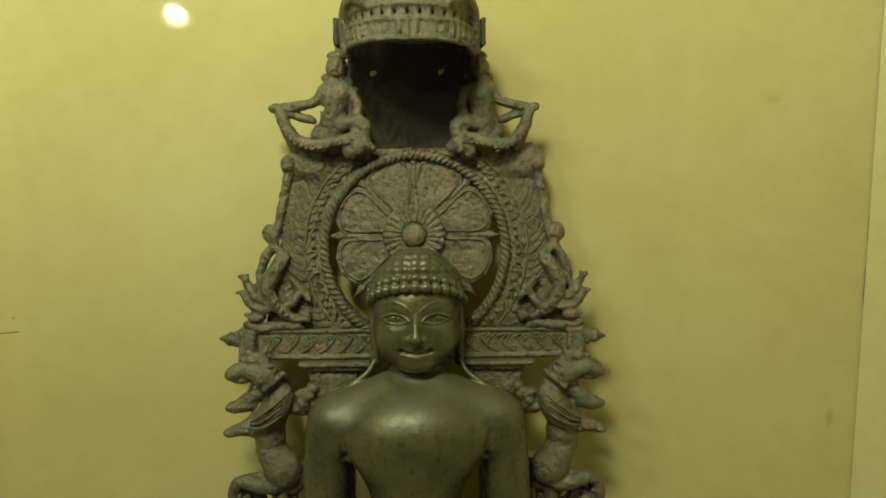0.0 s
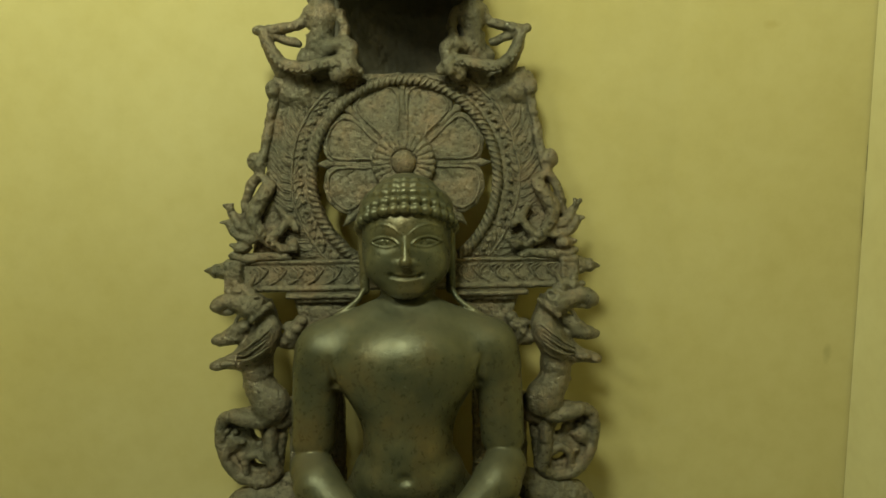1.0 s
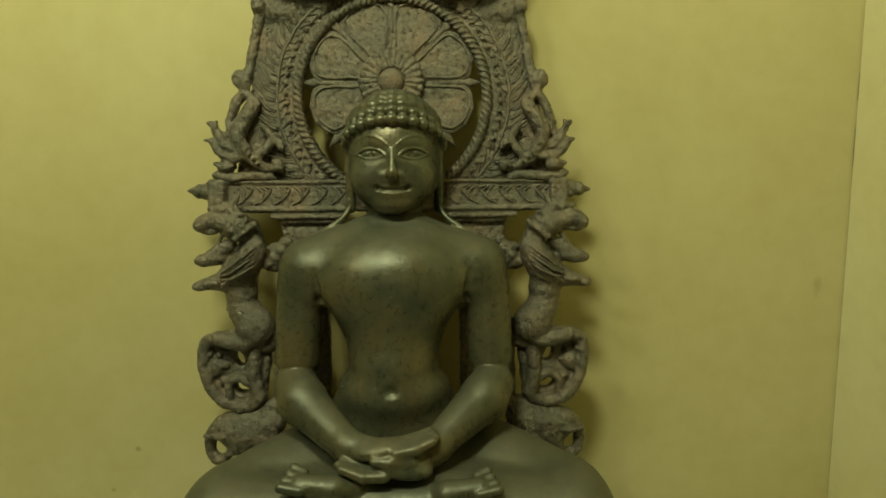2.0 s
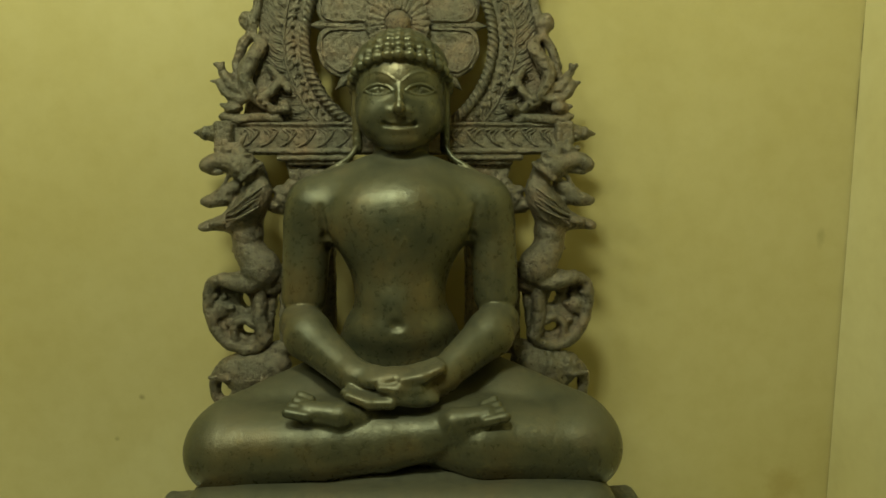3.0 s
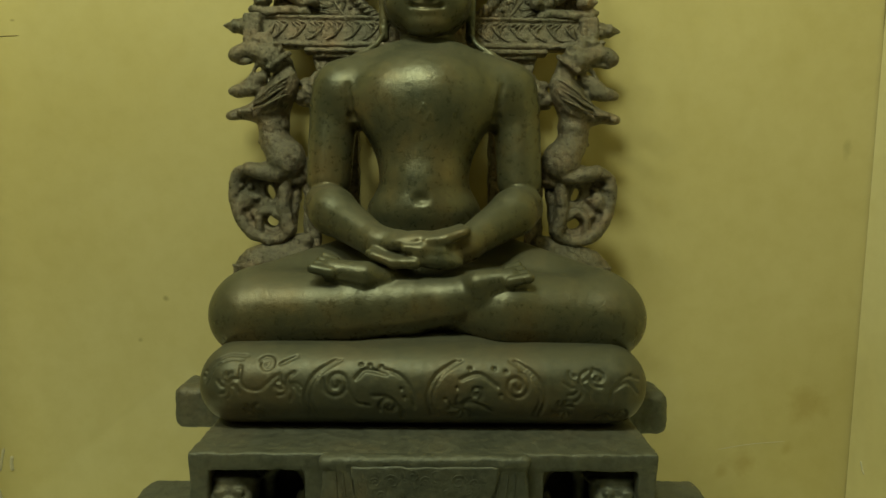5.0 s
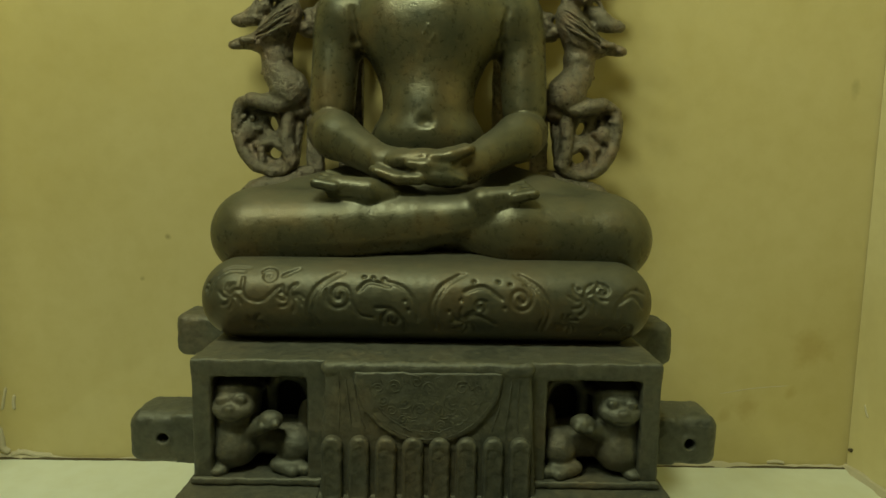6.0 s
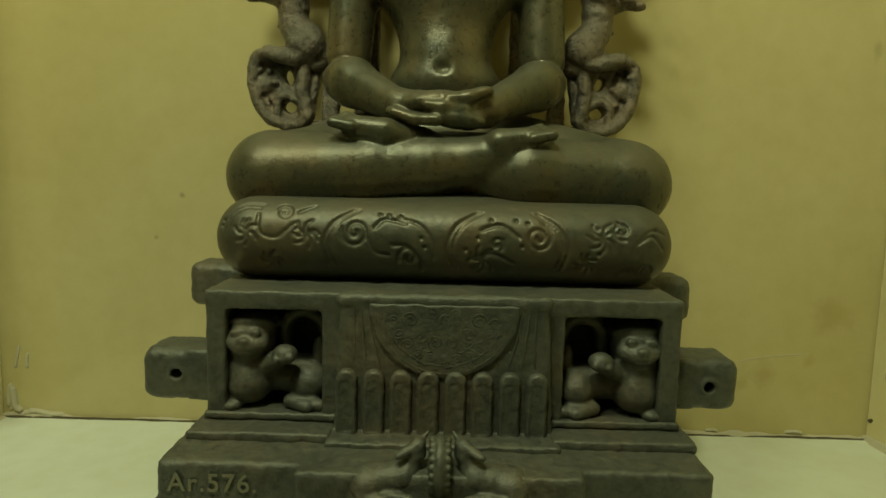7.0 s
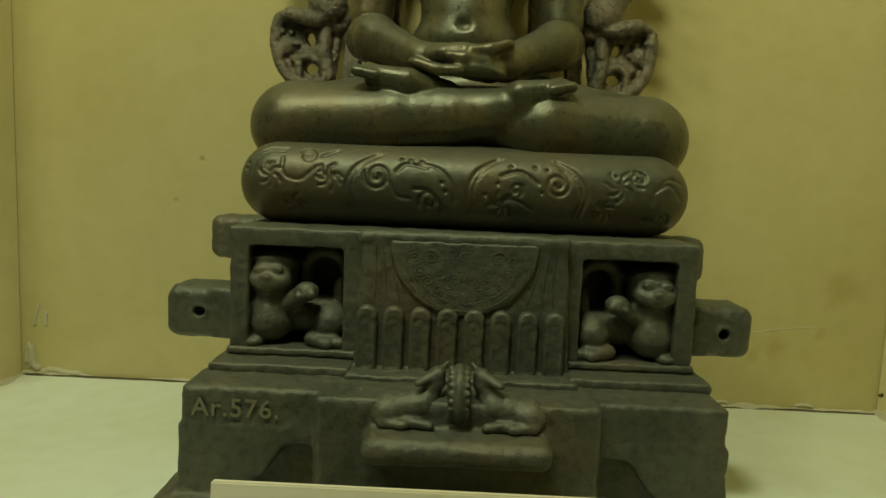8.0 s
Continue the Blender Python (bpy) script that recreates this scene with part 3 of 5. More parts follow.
def statue_head():
    """Broad calm face, half-closed eyes, long ears and a cap of snail curls."""
    HX, HY = -0.0045, 0.752
    f = Field((-0.085, 0.672, 1.352), (0.076, 0.842, 1.568), 0.0012)
    f.join(ball((HX, HY, 1.470), (0.0545, 0.055, 0.056)))
    f.join(ball((HX, HY - 0.008, 1.435), (0.0525, 0.0470, 0.0420)), 0.02)
    f.join(ball((HX, HY - 0.036, 1.4060), (0.0230, 0.0160, 0.0115)), 0.016)
    f.join(limb((AX, 0.745, 1.345), (AX + 0.002, 0.764, 1.42), 0.0370, 0.0340), 0.003)
    for z in (1.3870, 1.3745):
        ring = [(AX + 0.0355 * math.sin(radians(d)), 0.753 - 0.0355 * math.cos(radians(d)), z + 0.004 * (1 - math.cos(radians(d)))) for d in range(-90, 91, 15)]
        chain_cut(f, ring, 0.0011)
    on = lambda u, z, lift=0.0: (HX + u, f.skin(HX + u, z) - lift, z)  # noqa: E731
    for s in (-1, 1):
        f.join(ball((HX + s * 0.027, HY - 0.034, 1.433), (0.021, 0.016, 0.020)), 0.014)
    for s in (-1, 1):
        brow = smooth_line([on(s * 0.004, 1.4725), on(s * 0.014, 1.4805), on(s * 0.028, 1.4845), on(s * 0.042, 1.4790)], 4)
        f.cut(ball((HX + s * 0.0265, f.skin(HX + s * 0.0265, 1.466) - 0.0060, 1.4645), (0.0170, 0.0085, 0.0080), (0, 0, s * 20)), 0.008)
        chain(f, brow, 0.0005, 0.0016)
    f.join(limb((HX, f.skin(HX, 1.468) + 0.0020, 1.468), (HX, HY - 0.0640, 1.4425), 0.0022, 0.0046), 0.004)
    f.join(ball((HX, HY - 0.0615, 1.4410), (0.0066, 0.0056, 0.0056)), 0.005)
    for s in (-1, 1):
        f.join(ball((HX + s * 0.0098, HY - 0.0510, 1.4385), (0.0062, 0.0066, 0.0050)), 0.005)
        f.cut(ball((HX + s * 0.0060, HY - 0.0600, 1.4345), (0.0026, 0.0036, 0.0018)), 0.0015)
        # eyes: a lens between two lids, with a drilled pupil
        ex, deep = HX + s * 0.0245, f.skin(HX + s * 0.0245, 1.4640)
        f.join(ball((ex, deep + 0.0040, 1.4640), (0.0165, 0.0062, 0.0060), (0, 0, s * 16)), 0.0012)
        lid = smooth_line([(HX + s * u, 0, z) for u, z in ((0.0080, 1.4622), (0.0140, 1.4672), (0.0240, 1.4698), (0.0340, 1.4680), (0.0425, 1.4628))], 4)
        low = smooth_line([(HX + s * u, 0, z) for u, z in ((0.0085, 1.4618), (0.0160, 1.4588), (0.0250, 1.4576), (0.0340, 1.4594), (0.0415, 1.4630))], 4)
        upper, lower = ([(p[0], f.skin(p[0], p[2]) - 0.0004, p[2]) for p in line] for line in (lid, low))
        chain_cut(f, [(p[0], p[1] - 0.0004, p[2] - 0.0022) for p in upper[2:-2:3]], 0.0010, 0.001)
        chain(f, upper, 0.0012, 0.0012)
        chain(f, lower, 0.0008, 0.0012)
        f.cut(ball((ex - 0.001, f.skin(ex - 0.001, 1.4638) - 0.0004, 1.4640), (0.0030, 0.0022, 0.0032)), 0.0008)
    # mouth: bowed upper lip, full lower lip, deep corners
    for s in (-1, 1):
        f.join(ball((HX + s * 0.0070, HY - 0.0495, 1.4258), (0.0100, 0.0056, 0.0032), (0, s * 10, 0)), 0.003)
        f.cut(ball((HX + s * 0.0180, HY - 0.0520, 1.4250), (0.0026, 0.0030, 0.0024)), 0.005)
    f.join(ball((HX, HY - 0.0490, 1.4182), (0.0130, 0.0058, 0.0040)), 0.005)
    chain_cut(f, [on(-0.0165, 1.4244), on(-0.0090, 1.4226), on(0.0, 1.4220), on(0.0090, 1.4226), on(0.0165, 1.4244)], 0.0010, 0.003)
    for s in (-1, 1):
        # long ears, split lobes
        f.join(limb((HX + s * 0.0540, HY + 0.010, 1.482), (HX + s * 0.0550, HY + 0.003, 1.442), 0.0075, 0.0058), 0.003)
        f.join(limb((HX + s * 0.0550, HY + 0.003, 1.442), (HX + s * 0.0540, HY + 0.000, 1.398), 0.0056, 0.0062), 0.003)
        f.cut(limb((HX + s * 0.0575, HY - 0.006, 1.470), (HX + s * 0.0570, HY - 0.006, 1.412), 0.0018, 0.0022), 0.002)
    # hair: cap, topknot, two rows of full curls, then flat worn ones
    f.join(ball((HX, HY + 0.010, 1.500), (0.0590, 0.058, 0.031)), 0.003)
    f.join(ball((HX, HY + 0.016, 1.524), (0.032, 0.032, 0.020)), 0.020)
    rows = ((0.0074, 1.5030, 0.0590, 19, 0.0030), (0.0068, 1.5135, 0.0550, 18, 0.0034), (0.0046, 1.5230, 0.0445, 15, 0.008), (0.0044, 1.5300, 0.0350, 12, 0.008), (0.0040, 1.5365, 0.0250, 9, 0.008))
    for row, (r, z, out, n, k) in enumerate(rows):
        for i in range(n):
            a = radians(-112 + 224 * (i + 0.5 * (row % 2)) / (n - 1))
            drop = 0.034 * (1 - math.cos(a)) / 1.2 if row < 2 else 0.010 * (1 - math.cos(a))
            c = (HX + out * math.sin(a), HY + 0.007 - out * math.cos(a), z - drop)
            f.join(ball(c, (r, r * 0.80, r * 0.88)), k)
    return f


statue = tagged(new("seated_statue", mesh_of("seated_statue", seated_figure(), FIGURE)), "olive-brown polished bronze seated meditating statue on a scrolled cushion", "statue")

# ---- the cushion ----
CY, CZ, CR, CHALF = 0.556, 1.017, 0.0405, 0.1845


def on_cushion(s, v, lift=0.0):
    """A point on the cushion's front and ends: s along it, v up its rounded side."""
    th = v / CR
    over = max(0.0, abs(s) - CHALF)
    phi = math.copysign(min(over / CR, 1.4), s)
    r = (CR + lift) * math.cos(th)
    return (max(-CHALF, min(CHALF, s)) + r * math.sin(phi) - 0.002, CY - r * math.cos(phi), CZ + (CR + lift) * math.sin(th))


def engraved(f):
    """Vine scrolls cut into the front: double arches, spirals, leaf sprays and drilled dots."""
    at = lambda u, w: on_cushion((u - 762) * 0.000300, (268 - w) * 0.00033, 0.0002)  # noqa: E731

    def cut(*pts, r=0.0015):
        line = smooth_line([(u, w, 0) for u, w in pts], 6)
        for a, b in zip(line, line[1:]):
            f.cut(limb(at(a[0], a[1]), at(b[0], b[1]), r, r), 0.0012)

    def spiral(u, w, r, turns, way, start):
        n = int(9 * turns)
        cut(*[(u + r * (1 - 0.85 * i / n) * math.cos(start + way * 6.28 * turns * i / n), w + r * (1 - 0.85 * i / n) * math.sin(start + way * 6.28 * turns * i / n)) for i in range(n + 1)])

    def arch(u, side):
        for d, r in ((0, 0.0018), (side * 17, 0.0014)):
            cut((u + d, 338), (u + d - side * 16, 272), (u + d + side * 14, 210), (u + d + side * 78, 165), r=r)

    def spray(u, w, size, seed):
        pick = random.Random(seed)
        for i in range(7):
            d = 0.9 * i + pick.uniform(-0.3, 0.3)
            cut((u + 6 * math.cos(d), w + 6 * math.sin(d)), (u + 0.6 * size * math.cos(d + 0.3), w + 0.6 * size * math.sin(d + 0.3)), (u + size * math.cos(d + 0.7), w + size * math.sin(d + 0.7)), r=0.0013)

    cut((45, 240), (58, 186), (118, 152), (192, 152))
    cut((62, 246), (78, 196), (126, 166), (180, 166), r=0.0011)
    spiral(258, 178, 26, 1.7, 1, 3.6)
    cut((176, 186), (182, 240), (236, 256), (292, 214))
    cut((300, 180), (322, 168), (352, 152))
    spray(140, 244, 40, 3)
    spray(330, 244, 44, 4)
    arch(400, 1)
    spiral(484, 234, 46, 1.6, -1, 3.4)
    cut((545, 222), (572, 196), (606, 198), (642, 208), r=0.0019)
    cut((522, 252), (548, 292), (590, 300))
    cut((600, 272), (650, 276), (690, 318), (694, 350), r=0.0018)
    spiral(652, 306, 34, 1.2, 1, 2.6)
    cut((620, 190), (680, 208), (722, 250), (734, 310))
    arch(790, 1)
    cut((880, 222), (940, 206), (1000, 242), r=0.0020)
    spiral(1060, 240, 44, 1.7, 1, 5.0)
    cut((842, 312), (892, 292), (940, 296), (982, 318))
    spray(886, 312, 46, 5)
    spiral(930, 262, 22, 1.2, -1, 1.0)
    arch(1136, -1)
    spray(1264, 236, 52, 6)
    spiral(1322, 214, 30, 1.4, 1, 1.2)
    cut((1372, 250), (1420, 230), (1462, 268))
    cut((1364, 292), (1372, 246), (1424, 212), (1476, 226), r=0.0012)
    spiral(1408, 340, 24, 1.5, -1, 0.4)
    cut((1322, 352), (1352, 332), (1384, 352))
    spray(1210, 316, 34, 7)
    spray(220, 330, 36, 8)
    for u, w in ((832, 280), (870, 246), (950, 250), (1010, 268), (590, 180), (626, 185), (560, 178), (692, 250), (704, 276), (1246, 210), (1310, 190), (1440, 212), (1250, 286), (300, 230), (316, 240), (36, 214), (34, 230), (990, 190), (1026, 198), (912, 190)):
        f.cut(ball(at(u, w), 0.0023), 0.0008)


cushion = thing("cushion", (0, 0.62, 0.975), "bronze seat cushion engraved with scrolling vines", "cushion")
f = Field((-0.25, 0.49, 0.965), (0.245, 0.80, 1.085), 0.0014)
f.join(block((-0.002, 0.625, CZ), (CHALF + CR, 0.069 + CR, CR), CR - 0.0005))
f.join(ball((0.0, 0.66, 1.045), (0.18, 0.10, 0.028)), 0.012)
engraved(f)
part("body", f.quads(), CUSHION, cushion)

# ---- the pedestal ----
pedestal = thing("pedestal", (0, 0.58, SHELF), "grey-green bronze throne pedestal with lions in side niches", "pedestal")


def slab_part(name, lo, hi, r=0.0025, label=""):
    f = Field([v - 0.009 for v in lo], [v + 0.009 for v in hi], 0.0026)
    f.join(block([(a + b) / 2 for a, b in zip(lo, hi)], [(b - a) / 2 for a, b in zip(lo, hi)], r))
    return part(name, crusted(f.quads(), 0.45), BASE, pedestal, label)


FRONT = 0.475
slab_part("core", (-0.206, 0.553, 0.852), (0.206, 0.790, 0.962))
f = Field((-0.225, 0.462, 0.855), (0.225, 0.806, 0.985), 0.0022)
f.join(block((0, 0.514, 0.9135), (0.2125, 0.039, 0.0500), 0.0025))
f.join(block((0, 0.633, 0.9690), (0.2130, 0.159, 0.0078), 0.0028), 0.002)
for s in (-1, 1):
    f.cut(block((s * 0.1515, 0.50, 0.9125), (0.0430, 0.050, 0.0475), 0.003), 0.0015)
part("throne_frame", crusted(f.quads(), 0.5), BASE, pedestal, "bronze throne front with two open niches")
for s in (-1, 1):
    a, b = sorted((s * 0.094, s * 0.2145))
    slab_part("niche_sill", (a, FRONT - 0.004, 0.8590), (b, 0.555, 0.8660), 0.0022)
    a, b = sorted((s * 0.096, s * 0.2205))
    slab_part("ledge", (a, 0.444, 0.8485), (b, 0.60, 0.8585), 0.003)

# lower base, wider than the throne, with an advanced middle and foot openings
f = Field((-0.27, 0.33, 0.695), (0.27, 0.83, 0.862), 0.003)
f.join(block((-0.004, 0.600, 0.815), (0.223, 0.197, 0.036), 0.003))
f.join(block((-0.004, 0.600, 0.775), (0.2255, 0.1985, 0.045), 0.003))
f.join(block((-0.004, 0.600, 0.735), (0.229, 0.200, 0.034), 0.003))
f.join(block((-0.004, 0.600, 0.730), (0.246, 0.215, 0.029), 0.008), 0.01)
f.join(block((0, 0.500, 0.776), (0.114, 0.112, 0.0755), 0.004))
for s in (-1, 1):
    f.cut(sheet([(s * 0.118, 0.700), (s * 0.118, 0.806), (s * 0.142, 0.803), (s * 0.156, 0.780), (s * 0.176, 0.768), (s * 0.180, 0.700)], 0.30, 0.424), 0.002)
f.join(block((0, 0.392, 0.820), (0.073, 0.036, 0.0105), 0.010), 0.004)
f.cut(ball((0, 0.375, 0.775), (0.060, 0.022, 0.036)), 0.008)
part("lower_base", crusted(f.quads(), 0.7), BASE, pedestal, "dark stepped bronze base with foot openings")

# cloth hung over the front with a round apron and rounded tassels
f = Field((-0.115, 0.42, 0.835), (0.115, 0.50, 0.985), 0.0018)
f.join(sheet([(-0.089, 0.9765), (0.091, 0.9765), (0.099, 0.846), (-0.096, 0.846)], 0.462, 0.49), 0.0)
f.join(limb((-0.088, 0.4665, 0.9735), (0.090, 0.4665, 0.9735), 0.0055, 0.0055), 0.006)
f.join(block((0.0015, 0.462, 0.8520), (0.100, 0.028, 0.0042), 0.002), 0.002)
cloth = part("front_cloth", crusted(f.quads(), 0.6), BASE, pedestal, "cast bronze hanging cloth over the pedestal front")
f = Field((-0.076, 0.445, 0.890), (0.076, 0.475, 0.982), 0.0016)
ring = [(0.066 * math.cos(radians(a)) + 0.001, 0.9715 + 0.066 * math.sin(radians(a))) for a in range(180, 361, 10)]
f.join(sheet(ring, 0.4590, 0.466, 0.0015))
apron = part("apron", crusted(f.quads(), 0.5), BASE, pedestal, "half-round apron with faint scrollwork")
marks = []
for r in (0.061, 0.054):
    marks.append(wire([(r * math.cos(radians(a)) + 0.001, 0.4592, 0.9715 + r * math.sin(radians(a))) for a in range(182, 359, 8)], 0.0005))
rnd = random.Random(21)
for row, (r0, n, rr) in enumerate(((0.013, 3, 0.0068), (0.032, 6, 0.0076), (0.046, 11, 0.0050))):
    for i in range(n):
        a = radians(190 + 160 * (i + 0.5) / n)
        cx, cz, way = 0.001 + r0 * math.cos(a), 0.9715 + r0 * math.sin(a) * 1.06, 1 if i % 2 else -1
        marks.append(wire([(cx + rr * (1 - 0.05 * k) * math.cos(a + way * k * 0.6), 0.4590, cz + rr * (1 - 0.05 * k) * math.sin(a + way * k * 0.6)) for k in range(18)], 0.0005))
        marks.append(wire(smooth_line([(cx + rr * math.cos(a), 0.4590, cz + rr * math.sin(a)), (cx + 1.5 * rr * math.cos(a + way * 0.5), 0.4588, cz + 1.5 * rr * math.sin(a + way * 0.5)), (cx + 1.9 * rr * math.cos(a + way), 0.4590, cz + 1.6 * rr * math.sin(a + way))], 4), 0.0004))
tagged(part("apron_scrollwork", fused(marks), BASE, apron), kind="stuff")
for x0, way in ((-0.078, 1), (0.081, -1)):
    fold = [wire(smooth_line([(x0 + way * (0.006 * i), 0.4618, 0.968), (x0 + way * (0.008 * i + 0.001), 0.4618, 0.94), (x0 + way * 0.012 * i, 0.4618, 0.915)], 5), 0.0008) for i in range(3)]
    part("cloth_fold", fused(fold), BASE, pedestal)

f = Field((-0.012, 0.440, 0.845), (0.012, 0.476, 0.920), 0.0014)
ring = [(-0.0094, 0.8490), (-0.0094, 0.9030)] + [(0.0094 * math.cos(radians(a)), 0.9030 + 0.0098 * math.sin(radians(a))) for a in range(170, 0, -20)] + [(0.0094, 0.9030), (0.0094, 0.8490)]
f.join(sheet(ring, 0.4545, 0.4660, 0.004))
f.cut(sheet([(0.62 * x, 0.880 + 0.72 * (z - 0.880)) for x, z in ring], 0.44, 0.4556, 0.0006), 0.001)
strap_geo = crusted(f.quads(), 0.35)
strap_mesh = mesh_of("tassel", strap_geo, BASE)
for i in range(8):
    ob = under(new("tassel", strap_mesh), pedestal)
    ob.location = (-0.0835 + 0.0238 * i, 0, 0)


def lion():
    f = Field((-0.215, 0.47, 0.855), (-0.095, 0.555, 0.962), 0.0016)
    f.join(ball((-0.177, 0.509, 0.930), (0.0215, 0.020, 0.0195)))
    f.join(ball((-0.178, 0.512, 0.942), (0.0185, 0.018, 0.0085)), 0.002)
    chain(f, smooth_line([(-0.197, 0.510, 0.937), (-0.191, 0.499, 0.9420), (-0.177, 0.4945, 0.9440), (-0.163, 0.499, 0.9420), (-0.156, 0.508, 0.938)], 4), 0.0022, 0.0025)
    for s in (-1, 1):
        f.join(ball((-0.177 + s * 0.0110, 0.4945, 0.9250), (0.0085, 0.0070, 0.0075)), 0.003)
        f.join(ball((-0.177 + s * 0.0085, 0.4905, 0.9340), (0.0050, 0.0035, 0.0034)), 0.001)
    f.join(ball((-0.177, 0.490, 0.9225), (0.0120, 0.007, 0.0080)), 0.004)
    f.join(ball((-0.177, 0.4845, 0.9275), (0.0048, 0.003, 0.0032)), 0.002)
    for s in (-1, 1):
        f.cut(ball((-0.177 + s * 0.0085, 0.4868, 0.9340), (0.0026, 0.0018, 0.0014)), 0.0008)
        f.join(ball((-0.176 + s * 0.0185, 0.514, 0.9385), (0.0050, 0.004, 0.0055)), 0.002)
    f.cut(limb((-0.185, 0.4845, 0.9185), (-0.169, 0.4845, 0.9185), 0.0014, 0.0014), 0.001)
    f.join(limb((-0.180, 0.514, 0.912), (-0.178, 0.506, 0.886), 0.0205, 0.0195), 0.008)
    f.join(limb((-0.184, 0.505, 0.900), (-0.188, 0.498, 0.869), 0.009, 0.0065), 0.004)
    f.join(limb((-0.170, 0.505, 0.900), (-0.147, 0.494, 0.913), 0.009, 0.0075), 0.004)
    f.join(ball((-0.143, 0.491, 0.9165), (0.0105, 0.0085, 0.0085)), 0.003)
    for i in range(3):
        f.join(ball((-0.149 + 0.006 * i, 0.4845, 0.9130 + 0.001 * i), 0.0035), 0.001)
    f.join(limb((-0.165, 0.520, 0.892), (-0.130, 0.518, 0.890), 0.017, 0.0185), 0.006)
    f.join(ball((-0.126, 0.508, 0.886), (0.017, 0.016, 0.0175)), 0.004)
    f.join(limb((-0.130, 0.500, 0.872), (-0.113, 0.493, 0.8695), 0.0065, 0.0055), 0.003)
    f.join(limb((-0.140, 0.498, 0.872), (-0.124, 0.490, 0.8695), 0.0065, 0.0055), 0.003)
    f.join(ball((-0.190, 0.493, 0.8685), (0.0090, 0.0075, 0.0050)), 0.002)
    chain(f, smooth_line([(-0.116, 0.524, 0.900), (-0.112, 0.522, 0.922), (-0.120, 0.520, 0.944), (-0.138, 0.520, 0.948), (-0.150, 0.522, 0.936), (-0.151, 0.526, 0.915)], 5), 0.0058, 0.002)
    f.join(ball((-0.118, 0.514, 0.912), (0.0065, 0.006, 0.014)), 0.003)
    for i in range(5):
        f.join(ball((-0.192 + 0.008 * i, 0.500 - 0.002 * (i % 3), 0.9095 - 0.002 * (2 - abs(i - 2))), 0.0042), 0.002)
    return f.quads()


lion_geo = lion()
lion_geo = crusted(((lion_geo[0] - [-0.152, 0.51, 0.864]) * [1.05, 1.1, 1.04] + [-0.1515, 0.500, 0.8645], lion_geo[1]), 0.35)
part("lion_figure", lion_geo, BASE, pedestal, "small crouching bronze lion with raised paw")
part("lion_figure", (lion_geo[0] * [-1, 1, 1], lion_geo[1][:, ::-1]), BASE, pedestal, "small crouching bronze lion with raised paw")


def deer():
    f = Field((-0.080, 0.355, 0.822), (-0.002, 0.445, 0.892), 0.0016)
    f.join(limb((-0.054, 0.402, 0.843), (-0.028, 0.402, 0.848), 0.0140, 0.0130))
    f.join(ball((-0.056, 0.400, 0.842), (0.0155, 0.016, 0.0140)), 0.004)
    chain(f, [(-0.026, 0.402, 0.852), (-0.019, 0.404, 0.866), (-0.018, 0.406, 0.873)], [0.0085, 0.0068, 0.006], 0.004)
    f.join(limb((-0.018, 0.404, 0.874), (-0.032, 0.394, 0.8685), 0.0062, 0.0034), 0.003)
    f.join(limb((-0.015, 0.408, 0.877), (-0.010, 0.412, 0.8825), 0.0028, 0.0015), 0.002)
    f.join(limb((-0.040, 0.390, 0.836), (-0.022, 0.386, 0.8345), 0.0052, 0.0040), 0.003)
    f.join(limb((-0.058, 0.388, 0.8355), (-0.042, 0.384, 0.8345), 0.0056, 0.0042), 0.003)
    return f.quads()


deer_geo = deer()
deer_geo = crusted(((deer_geo[0] - [-0.010, 0.40, 0.830]) * [1.02, 1.05, 0.92] + [-0.010, 0.398, 0.830], deer_geo[1]), 0.35)
part("deer_figure", deer_geo, BASE, pedestal, "tiny couchant bronze deer facing the wheel")
part("deer_figure", (deer_geo[0] * [-1, 1, 1], deer_geo[1][:, ::-1]), BASE, pedestal, "tiny couchant bronze deer facing the wheel")
f = Field((-0.018, 0.355, 0.822), (0.018, 0.440, 0.892), 0.0015)
f.join(ball((0, 0.398, 0.8560), (0.0098, 0.0235, 0.0245)))
f.join(block((0, 0.398, 0.8310), (0.0075, 0.012, 0.004), 0.002), 0.003)
for i in range(20):
    a = 2 * math.pi * i / 20
    for s in (-1, 1):
        f.join(ball((s * 0.0065, 0.398 + 0.0195 * math.cos(a), 0.856 + 0.0200 * math.sin(a)), 0.0026), 0.001)
part("wheel", f.quads(), BASE, pedestal, "small bronze wheel seen edge on")


def lug(x0, x1, y0, y1, z0, z1, hole):
    f = Field((min(x0, x1) - 0.012, y0 - 0.012, z0 - 0.012), (max(x0, x1) + 0.012, y1 + 0.012, z1 + 0.012), 0.0018)
    f.join(block(((x0 + x1) / 2, (y0 + y1) / 2, (z0 + z1) / 2), (abs(x1 - x0) / 2, (y1 - y0) / 2, (z1 - z0) / 2), 0.012))
    f.join(block(((0.8 * x1 + 0.2 * x0), (y0 + y1) / 2, (z0 + z1) / 2), (abs(x1 - x0) * 0.3, (y1 - y0) / 2 - 0.0005, (z1 - z0) / 2 - 0.0005), 0.005))
    if hole:
        f.join(ball((hole[0], y0, hole[1]), (0.0085, 0.003, 0.0085)), 0.003)
        f.cut(limb((hole[0], y0 - 0.01, hole[1]), (hole[0], y1 + 0.01, hole[1]), 0.0052, 0.0052), 0.001)
    return crusted(f.quads(), 0.6)


